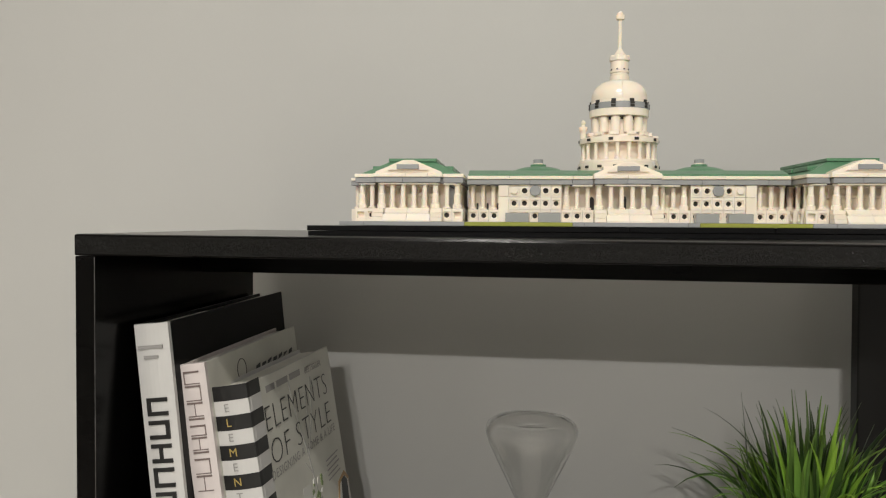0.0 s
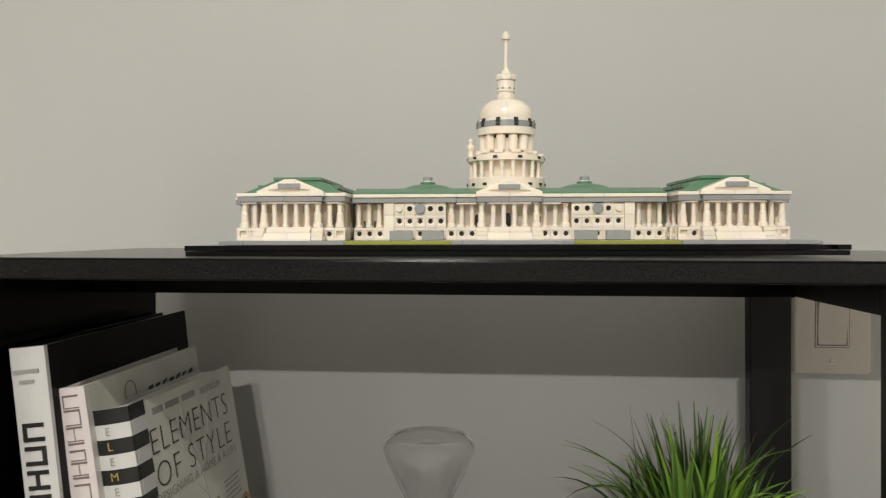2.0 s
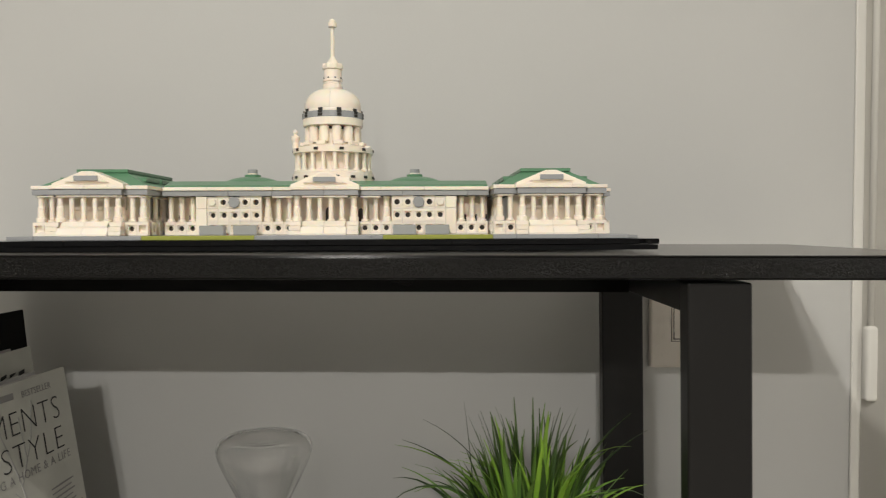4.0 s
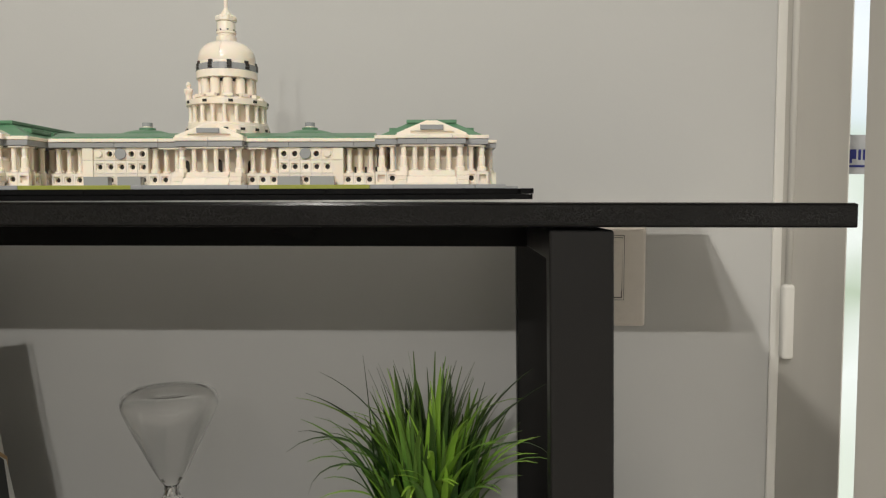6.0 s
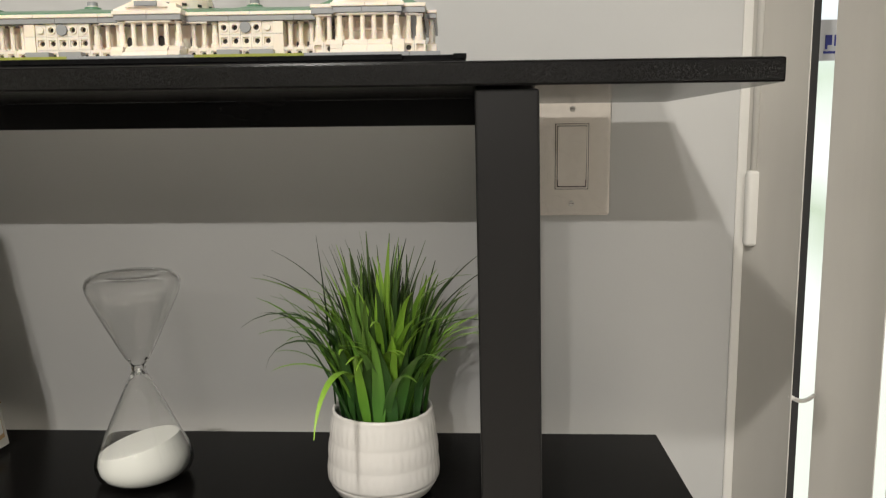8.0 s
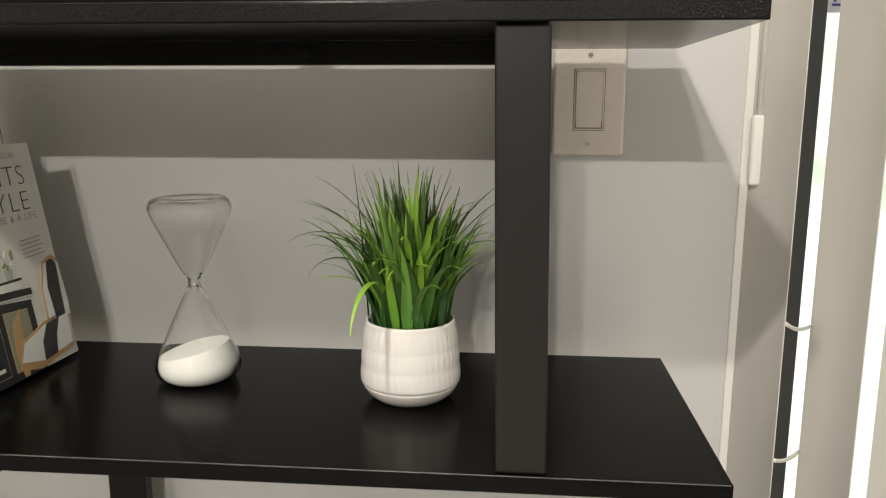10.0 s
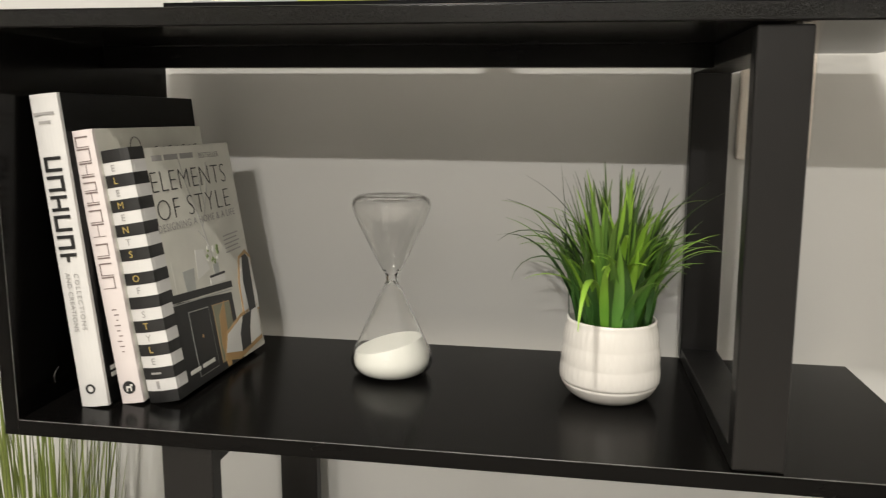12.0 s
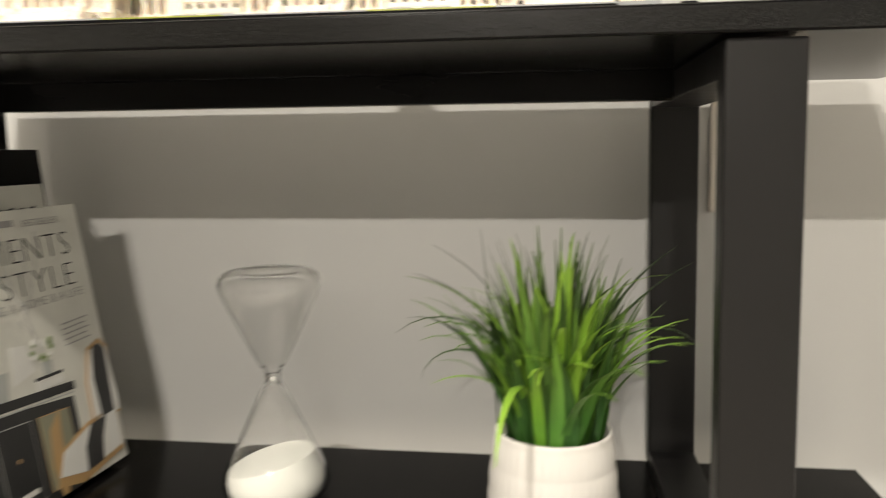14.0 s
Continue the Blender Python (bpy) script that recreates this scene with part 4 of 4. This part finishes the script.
patch(style, "printed_chair_stripe", TH, [(0.1314, 0.0078), (0.1530, 0.0096), (0.1578, 0.0280), (0.1674, 0.0450), (0.1458, 0.0439), (0.1338, 0.0269)], INK, 0.00125)
patch(style, "printed_books", TH, [(0.0950, 0.0890), (0.1260, 0.0890), (0.1260, 0.0960), (0.0950, 0.0970)], PALE, 0.0005)
patch(style, "printed_books", TH, [(0.0950, 0.0970), (0.1270, 0.0965), (0.1270, 0.0990), (0.0950, 0.0995)], INK, 0.0005)
patch(style, "printed_vase", TH, [(0.0480, 0.0900), (0.0640, 0.0900), (0.0680, 0.1130), (0.0460, 0.1130)], SHADE_PRINT, 0.0004)
patch(style, "printed_vase", TH, [(0.1060, 0.0990), (0.1160, 0.0990), (0.1170, 0.1100), (0.1050, 0.1100)], SHADE_PRINT, 0.0004)
patch(style, "printed_shade", TH, [(0.0720, 0.1000), (0.0980, 0.1060), (0.0930, 0.1280), (0.0760, 0.1300)], PALE, 0.0003)
rng = random.Random(5)
for k in range(16):
    y0, z0 = 0.1090 + rng.uniform(-0.012, 0.012), 0.1170 + rng.uniform(-0.006, 0.012)
    r = rng.uniform(0.0016, 0.0030)
    patch(style, "printed_leaf", TH, [(y0 + r * math.cos(a), z0 + r * math.sin(a)) for a in (0, 1.2, 2.5, 3.8, 5.0)], LEAF_PRINT if k % 3 else PALE, 0.0005 + 0.00002 * k)
for y0, z0, y1, z1, w in ((0.108, 0.118, 0.098, 0.158, 0.0011), (0.098, 0.158, 0.084, 0.196, 0.0009), (0.100, 0.150, 0.122, 0.186, 0.0009), (0.122, 0.186, 0.130, 0.216, 0.0007), (0.104, 0.134, 0.090, 0.148, 0.0008), (0.112, 0.168, 0.110, 0.206, 0.0007), (0.084, 0.196, 0.078, 0.226, 0.0007)):
    patch(style, "printed_branch", TH, [(y0 - w, z0), (y0 + w, z0), (y1 + w * 0.7, z1), (y1 - w * 0.7, z1)], INK_PALE, 0.0003)
for k in range(5):
    patch(style, "cover_bar", TH, [(0.1380, 0.1160 + k * 0.0045), (0.1720 - 0.004 * (k % 2), 0.1172 + k * 0.0045), (0.1720 - 0.004 * (k % 2), 0.1184 + k * 0.0045), (0.1380, 0.1172 + k * 0.0045)], INK_GREY, 0.0004)
patch(style, "name_bar", TH, [(0.0260, 0.0150), (0.0450, 0.0150), (0.0450, 0.0188), (0.0260, 0.0188)], PALE, 0.0009)
patch(style, "name_bar", TH, [(0.0490, 0.0150), (0.0730, 0.0150), (0.0730, 0.0188), (0.0490, 0.0188)], PALE, 0.0009)

# ---- hourglass ----
hour = thing("hourglass", (0.3110, 0.1870, SHELF), "clear glass hourglass with white sand in its lower bulb", "hourglass")
OUT = [(0.0, 0.0012), (0.020, 0.0006), (0.028, 0.0004), (0.0355, 0.0022), (0.0404, 0.0065), (0.0427, 0.0125), (0.0424, 0.0185), (0.0396, 0.0275), (0.0335, 0.0400), (0.0255, 0.0585),
       (0.0170, 0.0770), (0.0105, 0.0905), (0.0068, 0.0975), (0.0056, 0.1005), (0.0064, 0.1025), (0.0058, 0.1045), (0.0068, 0.1065), (0.0105, 0.1115), (0.0165, 0.1230), (0.0245, 0.1400),
       (0.0325, 0.1565), (0.0378, 0.1680), (0.0402, 0.1755), (0.0405, 0.1800), (0.0385, 0.1850), (0.0340, 0.1880), (0.0280, 0.1888), (0.0180, 0.1876), (0.0, 0.1870)]
IN = [(max(0.0, r - 0.0014) if 0.02 < z < 0.17 else max(0.0, r * 0.955), 0.0022 + (z - 0.0012) * 0.982) for r, z in OUT]
IN = [(r if r > 0.006 else (0.0 if r < 1e-5 else 0.0022), z) for r, z in IN]
# the glass casts no shadow, so lamplight reaches the sand
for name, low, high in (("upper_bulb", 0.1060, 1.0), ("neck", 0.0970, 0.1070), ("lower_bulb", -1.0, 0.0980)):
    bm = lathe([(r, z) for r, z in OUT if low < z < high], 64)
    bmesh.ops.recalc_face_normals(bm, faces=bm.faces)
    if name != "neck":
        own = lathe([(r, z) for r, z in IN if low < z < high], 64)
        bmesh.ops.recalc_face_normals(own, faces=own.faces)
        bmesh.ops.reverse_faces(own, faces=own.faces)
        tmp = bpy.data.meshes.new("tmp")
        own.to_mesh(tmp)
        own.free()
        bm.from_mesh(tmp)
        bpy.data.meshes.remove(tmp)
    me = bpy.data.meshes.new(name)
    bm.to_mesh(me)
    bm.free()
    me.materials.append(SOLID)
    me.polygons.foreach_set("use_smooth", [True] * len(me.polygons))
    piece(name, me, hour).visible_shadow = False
# extra inner skin, added to cast a faint shadow in the bulbs' place
for low, high in ((0.044, 0.0975), (0.106, 1.0)):
    part("shadow_lining", lathe([(max(0.0, r - 0.0003), z) for r, z in IN if low < z < high], 48), GLASS, hour, smooth=True)
sand_prof = [(max(0.0, r - 0.0005), z + 0.0002) for r, z in IN if z < 0.060]
bm = lathe(sand_prof + [(0, sand_prof[-1][1])], 56)
bmesh.ops.bisect_plane(bm, geom=bm.verts[:] + bm.edges[:] + bm.faces[:], plane_co=(0, 0, 0.0335), plane_no=(-0.24, -0.02, 1.0), clear_outer=True)
rim = [e for e in bm.edges if e.is_boundary]
bmesh.ops.contextual_create(bm, geom=rim)
bmesh.ops.split_edges(bm, edges=rim)
big = max(bm.faces, key=lambda f: len(f.verts))
mid = bmesh.ops.poke(bm, faces=[big])
for v in mid["verts"]:
    v.co.z += 0.0015
part("sand", bm, SAND, hour, "white sand heaped with a slanting top", smooth=True)

# ---- potted grass ----
pot_x, pot_y = 0.5345, 0.159
plant = thing("potted_grass", (pot_x, pot_y, SHELF), "bushy artificial green grass in a ribbed white ceramic pot", "potted plant")
FL = 46
prof = [(0.0, 0.0), (0.028, 0.0), (0.0335, 0.0012), (0.0415, 0.0075), (0.0458, 0.0145), (0.0466, 0.0165), (0.0461, 0.0171), (0.0470, 0.0180)]
amp = [0.0] * 8
for z0, z1, ra, rb in ((0.0186, 0.0360, 0.0478, 0.0471), (0.0364, 0.0545, 0.0471, 0.0455), (0.0549, 0.0740, 0.0455, 0.0428)):
    for k in range(9):
        u = k / 8
        prof.append((ra + (rb - ra) * u + 0.0006 * math.sin(math.pi * u), z0 + (z1 - z0) * u + 1e-5 * k))
        amp.append(0.0095 * math.sin(math.pi * min(1, max(0, u * 1.1 - 0.02))) ** 0.5 if 0.0 < u < 0.92 else 0.0)
prof += [(0.0428, 0.0760), (0.0426, 0.0778), (0.0414, 0.0788), (0.0402, 0.0778), (0.0398, 0.0740), (0.0395, 0.0600), (0.0, 0.0595)]
amp += [0.0] * 7


def flute(a, row):
    wob = 0.25 * math.sin(7 * a + row) + 0.2 * math.sin(11 * a - 0.7 * row)
    return 1 + amp[row] * (abs(math.sin(a * FL / 2 + wob)) - 0.6)


pot = part("pot", lathe(prof, 276, ripple=flute), CERAMIC, plant, "white ceramic pot with ribbed bands", smooth=True)
part("plant_base", lathe([(0, 0.0600), (0.038, 0.0602), (0.038, 0.0660), (0.02, 0.0680), (0, 0.0685)], 24), SOIL, plant)


def blade(base, azimuth, rise, fall, length, width, bend=1.6, steps=10, twist=0.0, fold=0.28, hook=False):
    """A folded, tapering leaf. rise and fall: its angle over the horizontal at root and tip, in degrees."""
    bm = bmesh.new()
    uv = bm.loops.layers.uv.new("UVMap")
    p = Vector(base)
    rows = []
    for i in range(steps + 1):
        u = i / steps
        k = min(1.0, max(0.0, (u - 0.22) / 0.38)) if hook else u
        e = radians(rise + (fall - rise) * (k * k * (3 - 2 * k) if hook else u ** bend))
        az = radians(azimuth + twist * u * u)
        d = Vector((math.cos(az) * math.cos(e), math.sin(az) * math.cos(e), math.sin(e)))
        side = Vector((-math.sin(az), math.cos(az), 0))
        up = side.cross(d)
        w = width * 0.5 * min(1.0, 0.55 + 1.5 * u) * (1 - u ** 2.1) ** 1.0 + 0.0003
        rows.append([bm.verts.new(p + side * w + up * (-fold) * w * -1), bm.verts.new(p), bm.verts.new(p - side * w + up * fold * w)])
        p = p + d * (length / steps)
    for i in range(steps):
        for j in range(2):
            f = bm.faces.new((rows[i][j], rows[i][j + 1], rows[i + 1][j + 1], rows[i + 1][j]))
            for lp, (uu, vv) in zip(f.loops, ((j / 2, i / steps), ((j + 1) / 2, i / steps), ((j + 1) / 2, (i + 1) / steps), (j / 2, (i + 1) / steps))):
                lp[uv].uv = (uu, vv)
    return bm


def leaf(parent, mat, *args, **kw):
    bm = blade(*args, **kw)
    me = bpy.data.meshes.new("leaf")
    bm.to_mesh(me)
    bm.free()
    me.materials.append(mat)
    me.polygons.foreach_set("use_smooth", [True] * len(me.polygons))
    return piece("leaf", me, parent)


rng = random.Random(11)
LZ = 0.065
for k in range(120):         # fine upright inner blades that fan out towards their points
    a, q = rng.uniform(0, 360), math.sqrt(rng.random())
    reach, top = 0.066 * q, rng.uniform(0.116, 0.163) - 0.026 * q * q
    r = 0.30 * reach
    base = (r * math.cos(radians(a)), r * math.sin(radians(a)), LZ)
    lean = math.degrees(math.atan2(top, reach - r))
    length = math.hypot(top, reach - r) * 1.03
    swing = rng.uniform(3, 22)
    leaf(plant, rng.choice((LEAF_FINE, LEAF_FINE, LEAF, LEAF_DARK_SHADED, LEAF_DARK_SHADED, LEAF_BRIGHT_LIT)), base, a + rng.uniform(-35, 35), min(89, lean + swing * 0.7), lean - swing, length, rng.uniform(0.0040, 0.0078), rng.uniform(1.0, 2.4), 9, rng.uniform(-60, 60), rng.uniform(0.2, 0.6))
for k in range(40):          # broad outer leaves, upright and shorter than the fine ones
    a = 360 * k / 20 + rng.uniform(-8, 8)
    r = rng.uniform(0.022, 0.034)
    base = (r * math.cos(radians(a)), r * math.sin(radians(a)), LZ)
    leaf(plant, rng.choice((LEAF, LEAF_DARK_SHADED, LEAF_DARK_SHADED)), base, a + rng.uniform(-40, 40), rng.uniform(74, 88), rng.uniform(35, 78), rng.uniform(0.066, 0.112), rng.uniform(0.0095, 0.0140), rng.uniform(1.8, 3.4), 10, rng.uniform(-60, 60), rng.uniform(0.25, 0.6))
for k in range(34):          # leaves bent over at half height, mostly coloured brighter for light on their upper faces
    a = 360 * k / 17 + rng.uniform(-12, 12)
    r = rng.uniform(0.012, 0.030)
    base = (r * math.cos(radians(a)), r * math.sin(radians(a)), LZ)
    leaf(plant, rng.choice((LEAF, LEAF_BRIGHT_LIT, LEAF_BRIGHT_LIT)), base, a + rng.uniform(-55, 55), rng.uniform(76, 88), rng.uniform(-35, 20), rng.uniform(0.100, 0.142), rng.uniform(0.0070, 0.0105), rng.uniform(1.9, 2.8), 14, rng.uniform(-70, 70), rng.uniform(0.2, 0.5))
for k in range(52):          # leaves that splay outwards and arch over at mid height
    a = 360 * k / 26 + rng.uniform(-8, 8)
    r = rng.uniform(0.012, 0.030)
    base = (r * math.cos(radians(a)), r * math.sin(radians(a)), LZ)
    leaf(plant, rng.choice((LEAF, LEAF, LEAF_DARK_SHADED, LEAF_FINE, LEAF_BRIGHT_LIT)), base, a + rng.uniform(-15, 15), rng.uniform(64, 80), rng.uniform(-40, 45), rng.uniform(0.095, 0.148), rng.uniform(0.0060, 0.0105), rng.uniform(1.5, 2.8), 12, rng.uniform(-35, 35))
for az, r, rise, fall, length, width, mat, bend in (
        (186, 0.018, 84, -95, 0.140, 0.0095, LEAF_DARK_SHADED, 1.8), (195, 0.015, 83, -50, 0.166, 0.0095, LEAF_DARK_SHADED, 1.8), (178, 0.004, 82, 0, 0.178, 0.0090, LEAF_BRIGHT_LIT, 1.3),
        (168, 0.004, 80, 8, 0.172, 0.0070, LEAF_DARK_SHADED, 1.2), (190, 0.004, 83, 22, 0.180, 0.0075, LEAF_DARK_SHADED, 1.5), (176, 0.040, 88, 82, 0.160, 0.0060, LEAF_DARK_SHADED, 1.0),
        (345, 0.006, 86, -8, 0.166, 0.0095, LEAF_BRIGHT_LIT, 2.2), (350, 0.026, 80, 5, 0.128, 0.0115, LEAF_BRIGHT_LIT, 1.8), (338, 0.026, 82, -8, 0.125, 0.0110, LEAF_BRIGHT_LIT, 1.8),
        (8, 0.008, 80, 22, 0.170, 0.0070, LEAF_DARK_SHADED, 1.2), (22, 0.008, 80, 25, 0.175, 0.0065, LEAF_DARK_SHADED, 1.3), (0, 0.015, 84, -60, 0.150, 0.0070, LEAF_DARK_SHADED, 1.9),
        (300, 0.026, 87, 20, 0.135, 0.0110, LEAF_BRIGHT_LIT, 3.0), (262, 0.012, 86, -50, 0.112, 0.0075, LEAF_BRIGHT_LIT, 2.0), (205, 0.010, 86, -5, 0.150, 0.0070, LEAF_BRIGHT_LIT, 2.4),
        (275, 0.024, 88, 60, 0.140, 0.0115, LEAF_BRIGHT_LIT, 2.0), (320, 0.020, 86, 35, 0.150, 0.0105, LEAF_BRIGHT_LIT, 2.2), (240, 0.022, 88, 50, 0.138, 0.0105, LEAF, 2.2),
        (290, 0.012, 88, 72, 0.160, 0.0100, LEAF_BRIGHT_LIT, 1.5), (225, 0.015, 88, 65, 0.160, 0.0095, LEAF_BRIGHT_LIT, 1.6)):
    a = radians(az)
    leaf(plant, mat, (r * math.cos(a), r * math.sin(a), LZ), az, rise, fall, length, width * 1.1, bend, 14)
leaf(plant, LEAF_BRIGHT_LIT, (-0.013, -0.013, LZ - 0.012), 258, 84, -88, 0.168, 0.0095, 1.45, 18)

# ---- light switch ----
sw = thing("light_switch", (0.7120, WALL_Y, 1.2130), "almond rocker light switch still in clear film on the wall", "light switch")
plate = part("cover_plate", box(-0.0392, 0.0392, -0.0064, 0, -0.0605, 0.0605, 0.0034, segments=4), SWITCH, sw)
bm = box(-0.0165, 0.0165, -0.0072, -0.0063, -0.0328, 0.0328, 0.0004)
part("rocker_frame", bm, SWITCH, sw)
bm = prism([(-0.0074, -0.0306), (-0.0092, 0.0000), (-0.0110, 0.0306), (-0.0060, 0.0306), (-0.0060, -0.0306)], "x", -0.0144, 0.0144)
bmesh.ops.bevel(bm, geom=bm.edges[:], offset=0.0006, segments=2, affect="EDGES")
part("rocker", bm, SWITCH, sw)
part("rocker_gap", box(-0.0150, 0.0150, -0.00735, -0.0071, -0.0312, 0.0312), SEAM, sw)
part("opening_gap", box(-0.0171, 0.0171, -0.0066, -0.0061, -0.0334, 0.0334), SEAM, sw)
for z in (-0.0480, 0.0480):
    screw = part("screw", lathe([(0, 0.0), (0.0030, 0.0), (0.0027, 0.0009), (0, 0.0012)], 14), STEEL, plate)
    screw.matrix_basis = pose(0, -0.0062, z, 90, 0, 0)
    slot = part("screw_slot", box(-0.0024, 0.0024, -0.0003, 0.0003, 0.0010, 0.0014), SEAM, plate)
    slot.matrix_basis = pose(0, -0.0062, z, 90, 0, 0)
bm = bmesh.new()
nx, nz = 30, 46
grid = [[bm.verts.new((-0.0385 + 0.077 * i / nx, -0.0135 - 0.0040 * noise.noise(Vector((i * 0.34, j * 0.26, 3.1))) - (0.001 if 7 < j < 39 else 0), -0.0595 + 0.119 * j / nz)) for i in range(nx + 1)] for j in range(nz + 1)]
for j in range(nz):
    for i in range(nx):
        bm.faces.new((grid[j][i], grid[j][i + 1], grid[j + 1][i + 1], grid[j + 1][i]))
film = part("plastic_film", bm, FILM, sw, "crumpled clear protective film", smooth=True)

# ---- vertical blind at the window ----
blind = thing("vertical_blind", (0.90, 0.285, 0.06), "off-white vertical fabric blind with a hanging wand", "blind")


def vane(x):
    """One upright fabric strip, hung from the rail and turned half open."""
    n = 8
    a, d = Vector((x - 0.0115, 0.0440)), Vector((0.0210, -0.0880))
    side = Vector((-d.y, d.x)).normalized()
    mid = [a + d * (i / n) + side * 0.0030 * math.sin(math.pi * i / n) for i in range(n + 1)]
    outline = [tuple(p + side * 0.0006) for p in mid] + [tuple(p - side * 0.0006) for p in reversed(mid)]
    return part("vane", prism(outline, "z", 0, 2.19), BLIND, blind)


for k in range(18):
    vane(0.0808 * k)
part("head_rail", box(-0.03, 1.48, -0.020, 0.024, 2.1905, 2.235, 0.002), WHITE_PL, blind)
bm = tube([(-0.0085, 0.030, 2.19), (-0.0080, 0.031, 1.7), (-0.0090, 0.032, 1.134)], 0.0036, 10)
wand = part("wand", bm, WHITE_PL, blind, smooth=True)
bm = box(-0.0165, -0.0025, 0.025, 0.037, 1.062, 1.138, 0.0040, segments=3)
handle = part("wand_handle", bm, WHITE_PL, wand, smooth=True)
for z in (0.929, 0.778):
    pts = [(0.0095 + 0.0565 * k / 10, -0.042 + 0.080 * k / 10, z - 0.026 * (k / 10) - 0.005 * math.sin(math.pi * k / 10)) for k in range(11)]
    part("link_cord", tube(pts, 0.0022, 8), WHITE_PL, blind, smooth=True)

# sticker on the pane
sign = thing("window_sticker", (0.975, 0.4015, 1.311), "small grey window sticker with blue print", "sticker")
part("sheet", box(0.003, 0.090, 0, 0.0006, 0.0, 0.043), paper("sticker_grey", (0.55, 0.56, 0.58)), sign)
BLUE = paper("blue_print", (0.02, 0.03, 0.22))
for x0, x1, z0, z1 in ((0.0125, 0.075, 0.0075, 0.0100), (0.0140, 0.0165, 0.0120, 0.0270), (0.0165, 0.0210, 0.0165, 0.0270), (0.0235, 0.0262, 0.0155, 0.0270), (0.0285, 0.060, 0.0155, 0.0270)):
    part("print_bar", box(x0, x1, -0.0006, 0.0, z0, z1), BLUE, sign)

# ---- tall grass in a floor pot beside the bookcase ----
reeds = thing("tall_grass", (-0.115, 0.17, 0), "tall artificial onion grass standing on the floor beside the bookcase", "floor plant")
part("pot", lathe([(0, 0), (0.085, 0), (0.105, 0.18), (0.108, 0.21), (0.102, 0.21), (0.098, 0.19), (0, 0.19)], 32), METAL, reeds, smooth=True)
rng = random.Random(4)
for k in range(200):
    a = rng.uniform(0, 360)
    r = 0.06 * math.sqrt(rng.random())
    own = blade((r * math.cos(radians(a)), r * math.sin(radians(a)), 0.18), a + rng.uniform(-40, 40), rng.uniform(86, 90), rng.uniform(70, 88), rng.uniform(0.52, 0.79), rng.uniform(0.0035, 0.0075), rng.uniform(1.2, 2.5), 12)
    ob = bpy.data.meshes.new("tmp")
    for v in own.verts:
        v.co.y = min(v.co.y, 0.140)
        if v.co.x > 0.085 and v.co.z > 0.50:
            v.co.x = 0.085 + 0.4 * (v.co.x - 0.085)
    own.to_mesh(ob)
    own.free()
    ob.materials.append(REED)
    piece("blade", ob, reeds)
leaf(reeds, LEAF_DARK_SHADED, (0.04, 0.05, 0.18), 50, 89, -25, 0.62, 0.0050, 3.2, 20)
